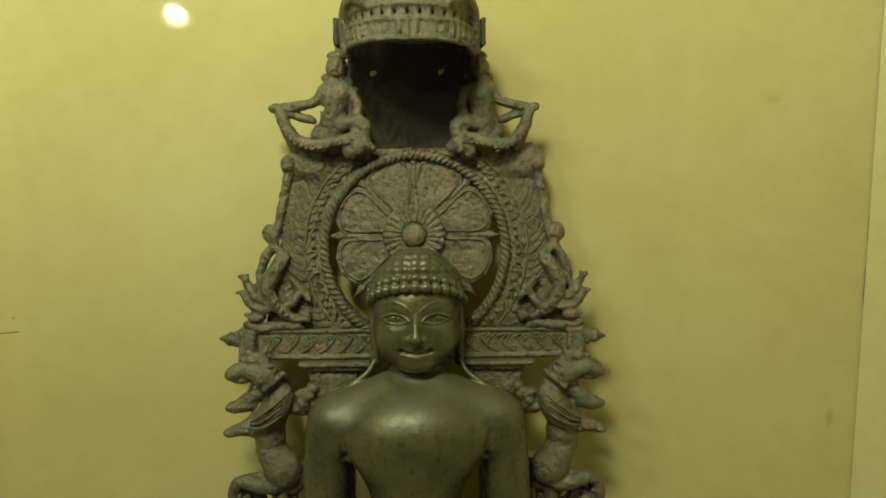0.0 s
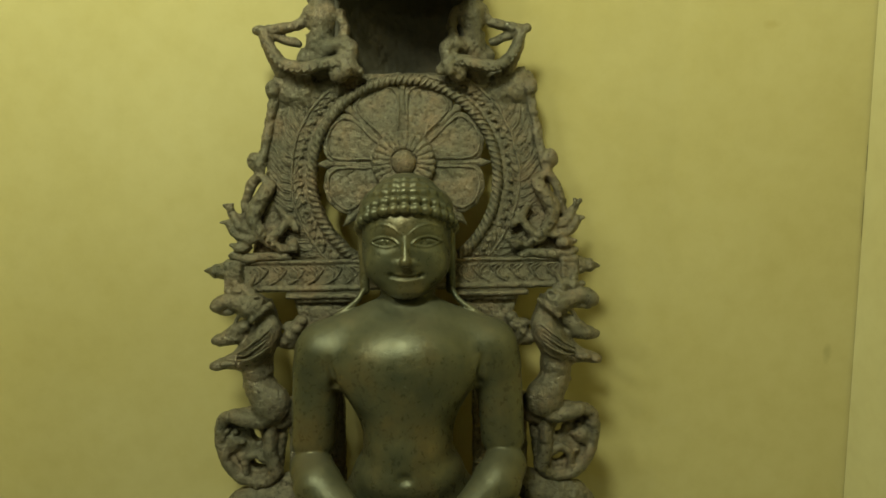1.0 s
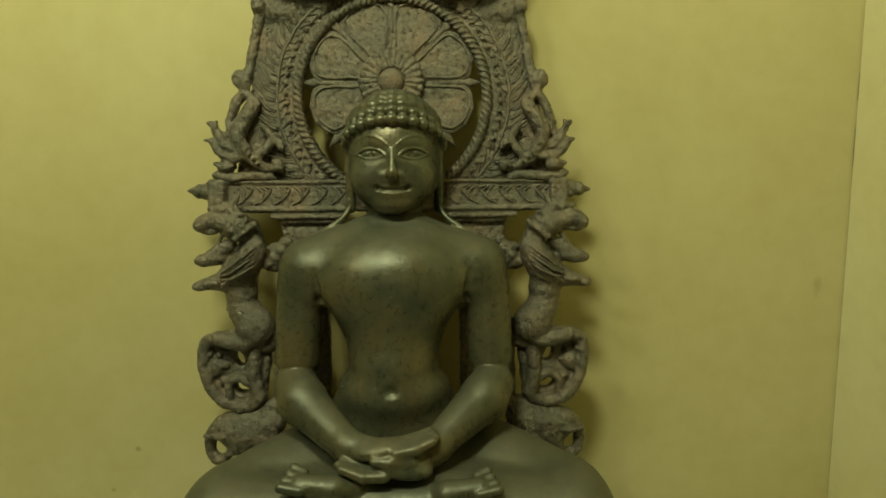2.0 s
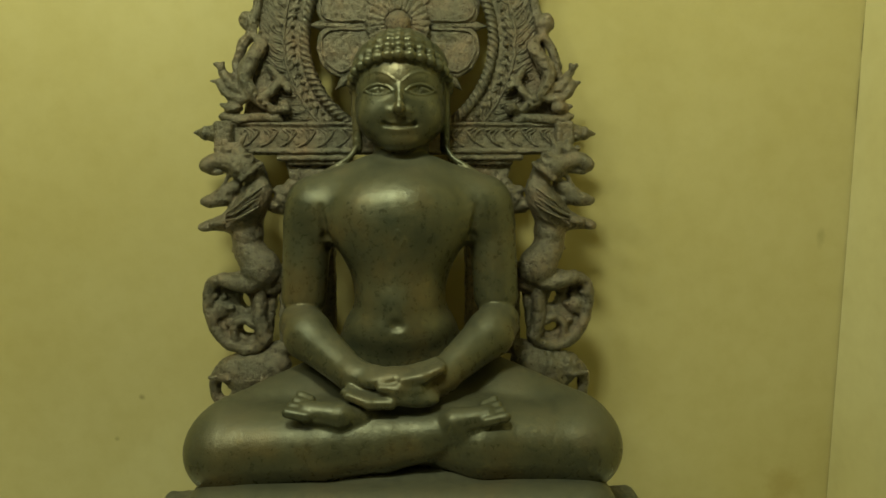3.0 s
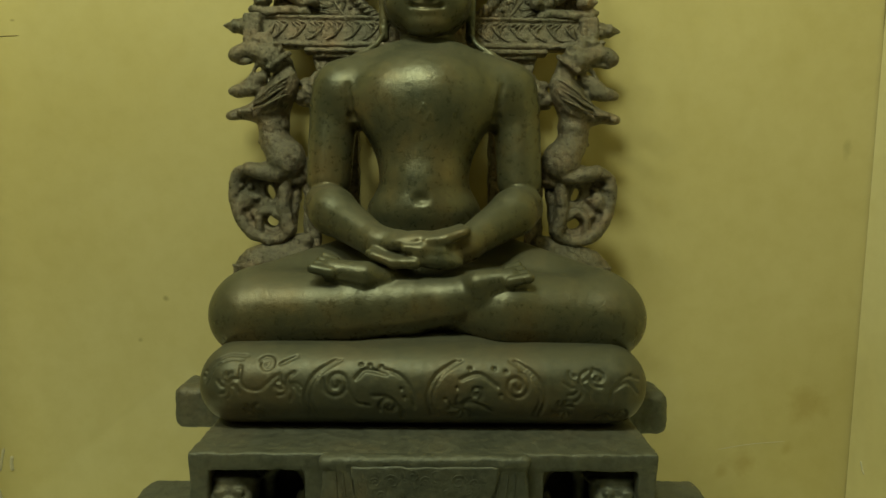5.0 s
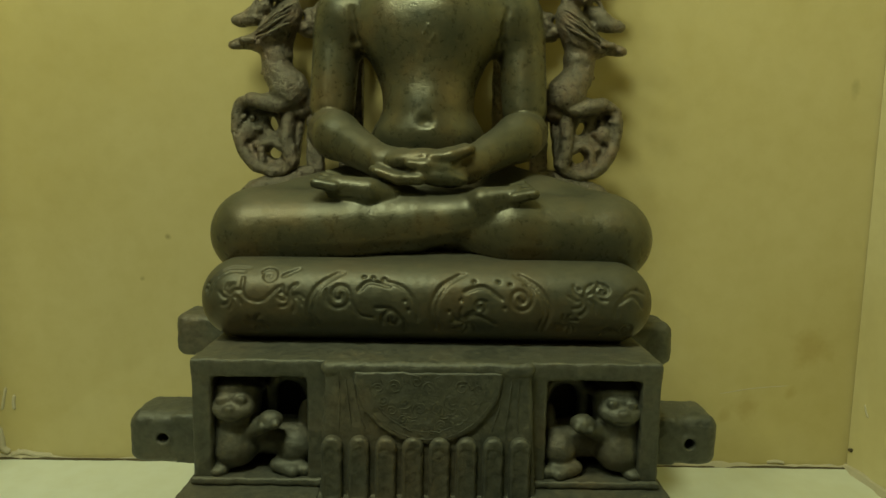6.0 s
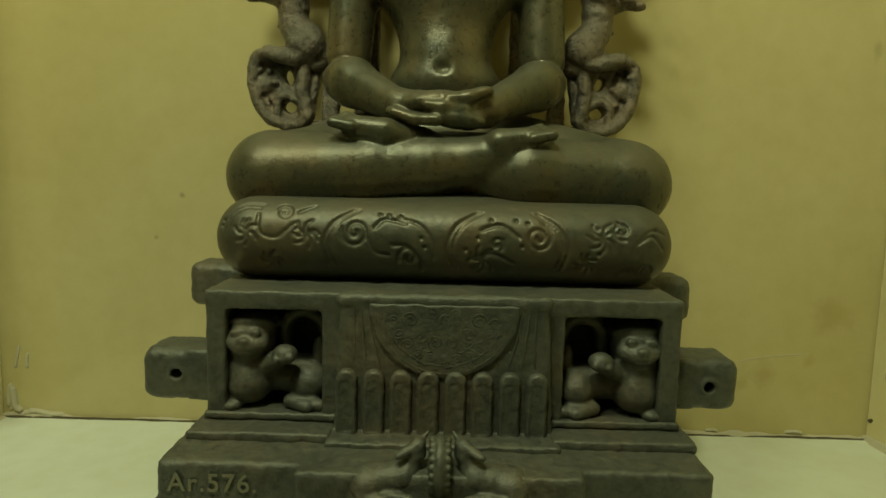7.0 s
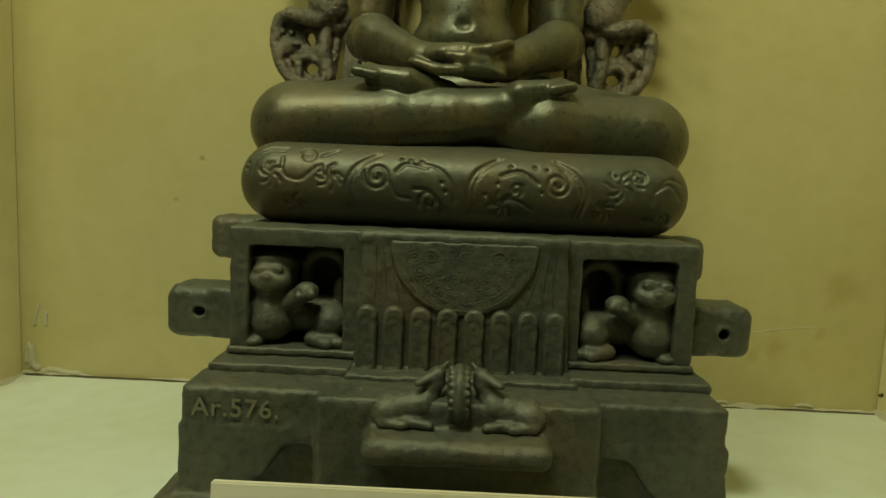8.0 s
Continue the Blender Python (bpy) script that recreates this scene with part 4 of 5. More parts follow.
part("carrying_lug", lug(-0.284, -0.200, 0.500, 0.556, 0.864, 0.915, (-0.250, 0.891)), BASE, pedestal, "pierced carrying lug")
part("carrying_lug", lug(0.279, 0.200, 0.500, 0.556, 0.867, 0.917, (0.250, 0.891)), BASE, pedestal, "pierced carrying lug")
part("carrying_lug", lug(-0.304, -0.200, 0.665, 0.725, 0.920, 0.972, None), BASE, pedestal, "blunt rear carrying lug")
part("carrying_lug", lug(0.292, 0.200, 0.665, 0.725, 0.915, 0.968, None), BASE, pedestal, "blunt rear carrying lug")

# painted inventory number
text = bpy.data.curves.new("inventory_number", "FONT")
text.body, text.size, text.extrude, text.space_character = "Ar.576.", 0.0215, 0.0002, 1.12
text.offset = 0.0002
num = tagged(under(new("inventory_number", text), pedestal), "worn yellow painted inventory number")
num.matrix_basis = pose(-0.2175, 0.4016, 0.8270, 90, 0, 0)
text.materials.append(PAINT)

# ---- the aureole behind the figure ----
aureole = thing("aureole", (AX, 0.77, 0.9765), "rough brown bronze pierced aureole with lotus halo, beasts and canopy", "aureole")
LEAN0, SLOPE = 0.774, 0.080
HALO = (-0.007, 1.538)


def leaned(geo):
    v, q = geo
    v = np.array(v, float)
    v[:, 1] += LEAN0 + SLOPE * (v[:, 2] - 1.2)
    return v, q


def cast(name, geo, label="", mat=PLATE, parent=None, rough=0.75):
    geo = crusted(geo, 1.3 * rough)
    return part(name, leaned(geo), mat, parent or aureole, label)


def mirrored(geo, axis):
    v, q = geo
    return np.array(v) * [-1, 1, 1] + [2 * axis, 0, 0], np.asarray(q)[:, ::-1]


def both(name, geo, label="", kind="", axis=-0.008, parents=(None, None), rough=0.75):
    return [tagged(cast(name, g, label, PLATE, up, rough), kind=kind) for g, up in zip((geo, mirrored(geo, axis)), parents)]


# posts behind the arms, with capitals
f = Field((-0.165, -0.02, 0.975), (-0.075, 0.035, 1.392), 0.0022)
f.join(block((-0.109, 0.008, 1.178), (0.0155, 0.011, 0.2015), 0.002))
f.join(sheet([(-0.155, 1.384), (-0.083, 1.384), (-0.088, 1.358), (-0.094, 1.340), (-0.140, 1.340), (-0.148, 1.358)], -0.006, 0.020), 0.004)
for i in range(9):
    f.join(block((-0.109, -0.004, 1.08 + 0.010 * i), (0.014, 0.003, 0.0022), 0.001), 0.001)
both("post", f.quads())

# crossbar with raised borders, scroll lines, mouldings and finials
f = Field((-0.262, -0.025, 1.372), (0.245, 0.030, 1.446), 0.0021)
f.join(block((-0.0125, 0.004, 1.4115), (0.229, 0.010, 0.0205), 0.002))
f.join(limb((-0.238, -0.006, 1.4300), (0.213, -0.006, 1.4300), 0.0028, 0.0028), 0.002)
f.join(limb((-0.238, -0.006, 1.3950), (0.213, -0.006, 1.3950), 0.0028, 0.0028), 0.002)
for s in (-1, 1):
    f.join(block((AX + s * 0.110, -0.004, 1.3865), (0.048, 0.012, 0.0035), 0.002), 0.002)
    f.join(block((AX + s * 0.105, -0.002, 1.3800), (0.040, 0.010, 0.0030), 0.002), 0.002)
    f.join(block((-0.0125 + s * 0.219, 0.000, 1.4115), (0.012, 0.013, 0.0230), 0.004), 0.003)
    for i in range(6):
        f.join(ball((-0.0125 + s * 0.211, -0.0125, 1.3975 + 0.0062 * i), 0.0028), 0.001)
crossbar = cast("crossbar", f.quads(), "bronze crossbar with scroll lines and mouldings", rough=0.5)
rnd = random.Random(5)
swirls = []
for s in (-1, 1):
    for i in range(6):
        x0 = AX + s * (0.068 + 0.024 * i)
        for j in range(3):
            d = 0.005 * j
            swirls.append(wire(smooth_line([(x0 + s * (0.016 - d), -0.0066, 1.401 + 0.3 * d), (x0 + s * (0.006 - d), -0.0068, 1.406 + d), (x0 + s * (0.004 - d), -0.0068, 1.416 + 0.6 * d), (x0 + s * (0.012 - d), -0.0066, 1.424)], 5), 0.0013))
tagged(cast("crossbar_scrollwork", fused(swirls), "", PLATE, crossbar, 0.4), kind="stuff")
f = Field((-0.285, -0.02, 1.395), (-0.235, 0.025, 1.440), 0.0018)
f.join(limb((-0.240, 0.003, 1.4185), (-0.256, 0.003, 1.4185), 0.0135, 0.0085), 0.003)
f.join(ball((-0.2575, 0.003, 1.4185), (0.0050, 0.0100, 0.0100)), 0.002)
f.join(limb((-0.259, 0.003, 1.4185), (-0.2725, 0.003, 1.4185), 0.0078, 0.0014), 0.002)
both("finial", f.quads(), "pointed bronze finial", axis=-0.011)

# pierced side panels with leaf strokes
f = Field((-0.225, -0.02, 1.425), (0.005, 0.030, 1.690), 0.0022)
f.join(sheet([(-0.172, 1.672), (-0.176, 1.640), (-0.186, 1.596), (-0.193, 1.556), (-0.200, 1.512), (-0.208, 1.470), (-0.212, 1.430), (-0.010, 1.430), (-0.010, 1.672)], 0.0, 0.013, 0.003))
f.cut((lambda x, y, z: np.sqrt((x - HALO[0]) ** 2 + (z - HALO[1]) ** 2) - 0.118 + 0 * y, (-0.13, -0.03, 1.41), (0.12, 0.04, 1.67)))
f.join(ball((-0.150, 0.000, 1.655), (0.030, 0.010, 0.022)), 0.008)
for x, z, r in ((-0.192, 1.549, 0.0050), (-0.203, 1.512, 0.0055), (-0.174, 1.640, 0.0030)):
    f.cut(ball((x, 0.006, z), (r * 0.8, 0.03, r * 1.6)), 0.002)
panel = f.quads()
leaf = []
for i in range(26):
    a = radians(226 - 4.3 * i)
    for side, (r0, r1) in enumerate(((0.152, 0.178), (0.148, 0.139))):
        bend = radians(-9 if side == 0 else -6)
        p = [(HALO[0] + r * math.cos(a + b), -0.0004, HALO[1] + r * math.sin(a + b)) for r, b in ((r0, 0), ((r0 + r1) / 2, 0.35 * bend), (r1, bend))]
        if p[2][0] > -0.205 and p[2][2] > 1.436 and p[2][2] < 1.665:
            leaf.append(wire(smooth_line([(q[0], 0.0000, q[2]) for q in p], 4), 0.0017))
            if i % 2:
                c, w = p[2], 1 if side else -1
                leaf.append(wire([(c[0] + 0.0052 * (1 - 0.05 * k) * math.cos(a + w * 0.55 * k), 0.0000, c[2] + 0.0052 * (1 - 0.05 * k) * math.sin(a + w * 0.55 * k)) for k in range(16)], 0.0013))
            leaf.append(wire(smooth_line([(q[0] + 0.0016, q[1], q[2] + 0.0024) for q in p], 4), 0.0011))
stem = [(HALO[0] + 0.150 * math.cos(radians(a)), -0.0006, HALO[1] + 0.150 * math.sin(radians(a))) for a in range(118, 228, 4)]
leaf.append(wire(stem, 0.0018))
beads = [((HALO[0] + 0.1385 * math.cos(radians(a)), -0.0004, HALO[1] + 0.1385 * math.sin(radians(a)))) for a in range(118, 230, 5)]
for b in beads:
    leaf.append(wire([(b[0] - 0.0034, b[1] + 0.0006, b[2]), (b[0] - 0.0016, b[1], b[2]), (b[0] + 0.0016, b[1], b[2]), (b[0] + 0.0034, b[1] + 0.0006, b[2])], 0.0036))
panel, leaf = ((np.array(g[0]) + [0.0020, 0, 0], g[1]) for g in (panel, fused(leaf)))
sides = both("side_panel", panel, "pierced panel cast with feathery leaf strokes", axis=-0.006)
both("leaf_relief", leaf, kind="stuff", parents=sides, axis=-0.006, rough=1.1)

# halo ring with a twisted rope border
f = Field((-0.150, -0.025, 1.42), (0.136, 0.025, 1.685), 0.0022)
arc_pts = [(HALO[0] + 0.1215 * math.cos(radians(a)), -0.001, HALO[1] + 0.1255 * math.sin(radians(a))) for a in range(-68, 250, 5)]
chain(f, arc_pts, 0.0058, 0.003)
ring_geo = f.quads()
strands = []
for k in range(3):
    pts = []
    for i in range(760):
        a = radians(-68 + 316 * i / 759)
        w = i * 0.24 + 2 * math.pi * k / 3
        r = 0.0054 * math.cos(w)
        pts.append((HALO[0] + (0.1215 + r) * math.cos(a), -0.001 - 0.0056 * math.sin(w), HALO[1] + (0.1255 + r) * math.sin(a)))
    strands.append(wire(pts, 0.0023, 5))
halo = cast("halo_ring", ring_geo, "round halo ring with twisted rope edge", rough=0.25)
for strand in strands:
    cast("rope_strand", strand, "", PLATE, halo, 0.25)

# lotus of eight petals round a rosette
tilt = Matrix.Rotation(math.atan(SLOPE), 4, "X")
centre = Vector((HALO[0] - 0.001, LEAN0 + SLOPE * (1.556 - 1.2), 1.556))
f = Field((-0.045, -0.015, 0.02), (0.045, 0.018, 0.125), 0.0018)
f.join(sheet([(-0.014, 0.036), (-0.026, 0.062), (-0.0340, 0.080), (-0.0335, 0.092), (-0.026, 0.103), (-0.012, 0.110), (0, 0.1115), (0.012, 0.110), (0.026, 0.103), (0.0335, 0.092), (0.0340, 0.080), (0.026, 0.062), (0.014, 0.036)], 0.000, 0.006, 0.002))
rim = smooth_line([(-0.010, 0.0, 0.040), (-0.0195, 0.0, 0.062), (-0.0270, 0.0, 0.080), (-0.0262, 0.0, 0.091), (-0.0195, 0.0, 0.099), (-0.009, 0.0, 0.104), (0, 0.0, 0.105), (0.009, 0.0, 0.104), (0.0195, 0.0, 0.099), (0.0262, 0.0, 0.091), (0.0270, 0.0, 0.080), (0.0195, 0.0, 0.062), (0.010, 0.0, 0.040)], 4)
petal_mesh = mesh_of("petal", crusted(fused([f.quads(), wire([(q[0], q[1] - 0.0008, q[2]) for q in rim], 0.0017)]), 0.95), PLATE)
f = Field((-0.016, -0.012, 0.04), (0.016, 0.016, 0.13), 0.0018)
f.join(limb((0, 0.003, 0.045), (0, 0.003, 0.102), 0.0030, 0.0040))
f.join(sheet([(-0.0065, 0.099), (0, 0.117), (0.0065, 0.099), (0, 0.094)], -0.001, 0.006, 0.002), 0.003)
sepal_mesh = mesh_of("sepal", f.quads(), PLATE)
for i in range(8):
    for name, me, a in (("petal", petal_mesh, 22.5 + 45 * i), ("sepal", sepal_mesh, 45 * i)):
        ob = under(new(name, me), aureole)
        ob.matrix_basis = Matrix.Translation(centre) @ tilt.inverted() @ Matrix.Rotation(radians(a), 4, "Y")
f = Field((-0.055, -0.030, -0.055), (0.055, 0.015, 0.055), 0.0017)
f.join(ball((0, 0.002, 0), (0.043, 0.010, 0.043)))
for i in range(26):
    a = 2 * math.pi * i / 26
    f.join(limb((0.019 * math.cos(a), -0.008, 0.019 * math.sin(a)), (0.0375 * math.cos(a), -0.006, 0.0375 * math.sin(a)), 0.0022, 0.0046), 0.0003)
rosette = ob = under(new("rosette", mesh_of("rosette", crusted(f.quads(), 0.5), PLATE)), aureole)
ob.matrix_basis = Matrix.Translation(centre) @ tilt.inverted()
tagged(ob, "ribbed round lotus rosette")
f = Field((-0.022, -0.035, -0.022), (0.022, 0.012, 0.022), 0.0014)
f.join(ball((0, -0.008, 0), (0.0165, 0.0110, 0.0165)))
ob = new("knob", mesh_of("knob", f.quads(), PLATE))
ob.parent = rosette

# rods, climbing creature and little knots along the outer edge
f = Field((-0.262, -0.035, 1.425), (-0.150, 0.030, 1.690), 0.002)
chain(f, smooth_line([(-0.168, 0.002, 1.672), (-0.178, 0.000, 1.640), (-0.186, 0.000, 1.600), (-0.192, 0.000, 1.570)], 4), [0.0075, 0.0062, 0.0058, 0.0056, 0.0062, 0.0066, 0.006, 0.0055, 0.006, 0.0065, 0.006, 0.0055, 0.006], 0.003)
f.join(ball((-0.2035, -0.002, 1.560), (0.0105, 0.009, 0.0135)), 0.004)
f.join(ball((-0.178, -0.006, 1.652), (0.010, 0.008, 0.012)), 0.004)
chain(f, smooth_line([(-0.192, -0.002, 1.570), (-0.199, -0.003, 1.545), (-0.212, -0.002, 1.525), (-0.218, 0.000, 1.500), (-0.220, 0.002, 1.482)], 4), 0.0058, 0.003)
chain(f, smooth_line([(-0.196, -0.004, 1.540), (-0.186, -0.006, 1.530), (-0.196, -0.008, 1.512), (-0.206, -0.010, 1.490), (-0.196, -0.010, 1.466), (-0.176, -0.008, 1.450), (-0.160, -0.006, 1.446)], 4), [0.004, 0.0048, 0.0056, 0.0064, 0.0072, 0.008, 0.0086, 0.009, 0.0092, 0.0094, 0.0092, 0.009, 0.0086, 0.0082, 0.008, 0.0076, 0.0072, 0.0068, 0.0064, 0.006, 0.0056, 0.005, 0.0044, 0.004, 0.0034], 0.003)
chain(f, smooth_line([(-0.205, -0.008, 1.470), (-0.222, -0.008, 1.478), (-0.232, -0.006, 1.492)], 4), 0.0058, 0.003)
chain(f, smooth_line([(-0.204, -0.010, 1.462), (-0.222, -0.010, 1.462), (-0.238, -0.008, 1.480)], 4), 0.0052, 0.003)
chain(f, [(-0.232, -0.006, 1.490), (-0.236, -0.006, 1.500)], [0.005, 0.0032], 0.002)
f.join(ball((-0.222, -0.008, 1.450), (0.012, 0.010, 0.0075)), 0.004)
chain(f, smooth_line([(-0.160, -0.008, 1.488), (-0.172, -0.010, 1.472), (-0.186, -0.010, 1.458)], 4), 0.0050, 0.002)
chain(f, smooth_line([(-0.175, -0.010, 1.500), (-0.162, -0.010, 1.484), (-0.150, -0.008, 1.474)], 4), 0.0042, 0.002)
f.join(ball((-0.158, -0.008, 1.448), (0.009, 0.008, 0.006)), 0.003)
chain(f, smooth_line([(-0.235, -0.004, 1.440), (-0.222, -0.006, 1.436), (-0.190, -0.006, 1.437), (-0.165, -0.004, 1.436)], 4), 0.0055, 0.003)
for x, z, u, w in ((-0.236, 1.500, -0.246, 1.508), (-0.238, 1.482, -0.250, 1.484), (-0.236, 1.496, -0.232, 1.512), (-0.228, 1.452, -0.240, 1.454), (-0.150, 1.474, -0.144, 1.466), (-0.158, 1.446, -0.148, 1.444)):
    f.join(limb((x, -0.007, z), (0.4 * x + 0.6 * u, -0.009, 0.4 * z + 0.6 * w), 0.0042, 0.0030), 0.002)
for i in range(11):
    w = i / 10
    f.join(ball((-0.198 - 0.009 * math.sin(3 * w) + 0.020 * w * w, -0.0185, 1.512 - 0.058 * w), (0.0026, 0.0024, 0.0030)), 0.0008)
f.join(ball((-0.156, -0.010, 1.452), (0.0090, 0.0085, 0.0070), (0, 25, 0)), 0.003)
f.cut(ball((-0.150, -0.018, 1.4500), (0.0070, 0.0040, 0.0014), (0, 25, 0)), 0.001)
edge = f.quads()
both("edge_creature", (np.array(edge[0]) + [0.0035, 0, 0], edge[1]), "rearing bronze creature with crooked limbs", axis=-0.0085, rough=0.95)

# rearing beasts below the crossbar: horn, curled snout, open jaws, ribbed chest, haunch
f = Field((-0.290, -0.062, 1.205), (-0.130, 0.035, 1.435), 0.0018)
f.join(sheet([(-0.186, 1.384), (-0.172, 1.346), (-0.181, 1.317), (-0.190, 1.286), (-0.206, 1.276), (-0.222, 1.290), (-0.244, 1.300), (-0.236, 1.312), (-0.222, 1.330), (-0.206, 1.346), (-0.198, 1.370)], -0.020, 0.008, 0.008))
f.join(ball((-0.196, -0.016, 1.326), (0.018, 0.020, 0.036), (0, 32, 0)), 0.008)
f.join(limb((-0.212, -0.016, 1.308), (-0.248, -0.018, 1.302), 0.0120, 0.0075), 0.006)
f.join(ball((-0.254, -0.020, 1.3005), (0.0085, 0.0075, 0.0062)), 0.003)
f.join(limb((-0.228, -0.030, 1.306), (-0.242, -0.028, 1.305), 0.0036, 0.0046), 0.002)
chain(f, smooth_line([(-0.226, -0.012, 1.338), (-0.240, -0.014, 1.334), (-0.256, -0.014, 1.3315)], 4), [0.0095, 0.0090, 0.0085, 0.0080, 0.0078, 0.0075, 0.0070, 0.0062, 0.0050], 0.004)
chain(f, smooth_line([(-0.214, -0.014, 1.352), (-0.226, -0.014, 1.346), (-0.236, -0.014, 1.340)], 3), 0.0075, 0.004)
f.join(limb((-0.222, -0.020, 1.366), (-0.234, -0.020, 1.346), 0.0030, 0.0022), 0.002)
f.join(ball((-0.205, -0.018, 1.376), (0.019, 0.018, 0.018)), 0.006)
chain(f, smooth_line([(-0.208, -0.022, 1.376), (-0.224, -0.022, 1.382), (-0.238, -0.020, 1.384), (-0.249, -0.018, 1.378)], 4), [0.0110, 0.0105, 0.0100, 0.0096, 0.0092, 0.0088, 0.0084, 0.0082, 0.0084, 0.0088, 0.0094, 0.0096, 0.0090], 0.003)
f.join(ball((-0.248, -0.018, 1.3765), (0.0105, 0.0100, 0.0092)), 0.003)
chain(f, smooth_line([(-0.246, -0.018, 1.368), (-0.238, -0.020, 1.369), (-0.228, -0.022, 1.371)], 3), 0.0035, 0.002)
for x, z, r in ((-0.224, 1.397, 0.0090), (-0.231, 1.391, 0.0070), (-0.215, 1.401, 0.0074), (-0.206, 1.394, 0.0078), (-0.226, 1.406, 0.0060), (-0.236, 1.398, 0.0050)):
    f.join(ball((x, -0.020, z), (r, r * 0.9, r * 0.8)), 0.0016)
f.join(limb((-0.211, -0.022, 1.394), (-0.200, -0.022, 1.417), 0.0062, 0.0020), 0.002)
chain(f, smooth_line([(-0.206, -0.030, 1.384), (-0.198, -0.030, 1.391), (-0.191, -0.026, 1.389), (-0.192, -0.028, 1.381), (-0.200, -0.031, 1.379)], 4), 0.0026, 0.001)
f.cut(ball((-0.214, -0.038, 1.384), (0.0036, 0.003, 0.0026)), 0.001)
for i in range(9):
    w = i / 8
    f.join(ball((-0.204 + 0.024 * w, -0.032 + 0.006 * w, 1.360 + 0.019 * w), (0.0042, 0.0040, 0.0030), (0, 40, 0)), 0.0008)
chain(f, smooth_line([(-0.203, -0.006, 1.292), (-0.205, -0.004, 1.279), (-0.200, -0.006, 1.266)], 3), [0.019, 0.018, 0.0165, 0.0155, 0.0165, 0.018, 0.020], 0.006)
f.join(ball((-0.187, -0.012, 1.247), (0.0255, 0.019, 0.0270), (0, -22, 0)), 0.008)
f.join(limb((-0.214, -0.004, 1.276), (-0.223, -0.004, 1.268), 0.0060, 0.0030), 0.003)
chain(f, smooth_line([(-0.184, -0.014, 1.236), (-0.196, -0.016, 1.226), (-0.214, -0.018, 1.228), (-0.234, -0.016, 1.233)], 4), 0.0085, 0.004)
f.join(ball((-0.180, -0.002, 1.222), (0.020, 0.014, 0.014)), 0.006)
for x, z, r in ((-0.170, 1.326, 0.0095), (-0.160, 1.334, 0.0100), (-0.152, 1.344, 0.0105), (-0.146, 1.353, 0.0090), (-0.163, 1.345, 0.0075), (-0.156, 1.326, 0.0060)):
    f.join(ball((x, -0.004, z), (r, r, r * 0.9)), 0.003)
f.join(limb((-0.168, 0.0, 1.322), (-0.142, 0.004, 1.318), 0.0075, 0.0070), 0.004)
f.join(limb((-0.176, 0.000, 1.236), (-0.150, 0.004, 1.232), 0.014, 0.014), 0.005)
beast = [f.quads()]
for j in range(3):
    beast.append(wire(smooth_line([(-0.178 - 0.001 * j, -0.0290, 1.350 - 0.011 * j), (-0.196, -0.0385, 1.338 - 0.010 * j), (-0.212, -0.0345, 1.325 - 0.007 * j), (-0.226, -0.0255, 1.316 - 0.004 * j)], 5), 0.0017))
for i in range(22):
    w = i / 21
    x, z = -0.180 - 0.042 * w, 1.346 - 0.028 * w
    for j in range(2):
        q = 0.011 * j + 0.002
        beast.append(wire([(x + 0.001, -0.0300 - 0.0060 * math.sin(3.1 * w + 0.3), z - q + 0.002), (x - 0.0015, -0.0320 - 0.0060 * math.sin(3.1 * w + 0.3), z - q - 0.002), (x - 0.002, -0.0310 - 0.0060 * math.sin(3.1 * w + 0.3), z - q - 0.006)], 0.0008))
pair = both("rearing_beast", beast[0], "rearing horned bronze beast with lined mane", rough=0.55)
both("mane", fused(beast[1:]), kind="stuff", parents=pair, rough=0.55)

# scrolled tails under the beasts
f = Field((-0.275, -0.040, 1.125), (-0.145, 0.035, 1.250), 0.002)
f.join(sheet([(-0.252, 1.226), (-0.254, 1.196), (-0.246, 1.168), (-0.226, 1.146), (-0.196, 1.140), (-0.176, 1.156), (-0.166, 1.232), (-0.212, 1.228)], -0.006, 0.010, 0.004))
f.cut(ball((-0.209, 0.0, 1.203), (0.0055, 0.03, 0.0100), (0, -20, 0)), 0.002)
f.cut(ball((-0.207, 0.0, 1.165), (0.0095, 0.03, 0.0080)), 0.002)
f.cut(ball((-0.168, 0.0, 1.160), (0.0060, 0.03, 0.0160)), 0.002)
chain(f, smooth_line([(-0.205, -0.008, 1.236), (-0.228, -0.010, 1.232), (-0.250, -0.010, 1.226), (-0.2545, -0.008, 1.200), (-0.247, -0.008, 1.170), (-0.228, -0.008, 1.147), (-0.200, -0.008, 1.142), (-0.180, -0.008, 1.155)], 4), 0.0072, 0.003)
chain(f, smooth_line([(-0.222, -0.008, 1.150), (-0.222, -0.010, 1.172), (-0.208, -0.010, 1.180), (-0.196, -0.010, 1.172)], 4), 0.0050, 0.002)
chain(f, smooth_line([(-0.186, -0.008, 1.225), (-0.190, -0.010, 1.190), (-0.184, -0.010, 1.155)], 4), 0.0085, 0.003)
f.join(ball((-0.240, -0.014, 1.231), (0.010, 0.008, 0.006)), 0.003)
f.join(ball((-0.238, -0.008, 1.195), (0.010, 0.006, 0.012)), 0.004)
for x, z in ((-0.234, 1.210), (-0.242, 1.186), (-0.230, 1.176), (-0.226, 1.196), (-0.246, 1.212)):
    f.join(ball((x, -0.009, z), 0.0038), 0.002)
f.join(block((-0.152, 0.004, 1.19), (0.014, 0.008, 0.06), 0.003), 0.004)
both("scrolled_tail", f.quads(), "pierced scrolling bronze tail")

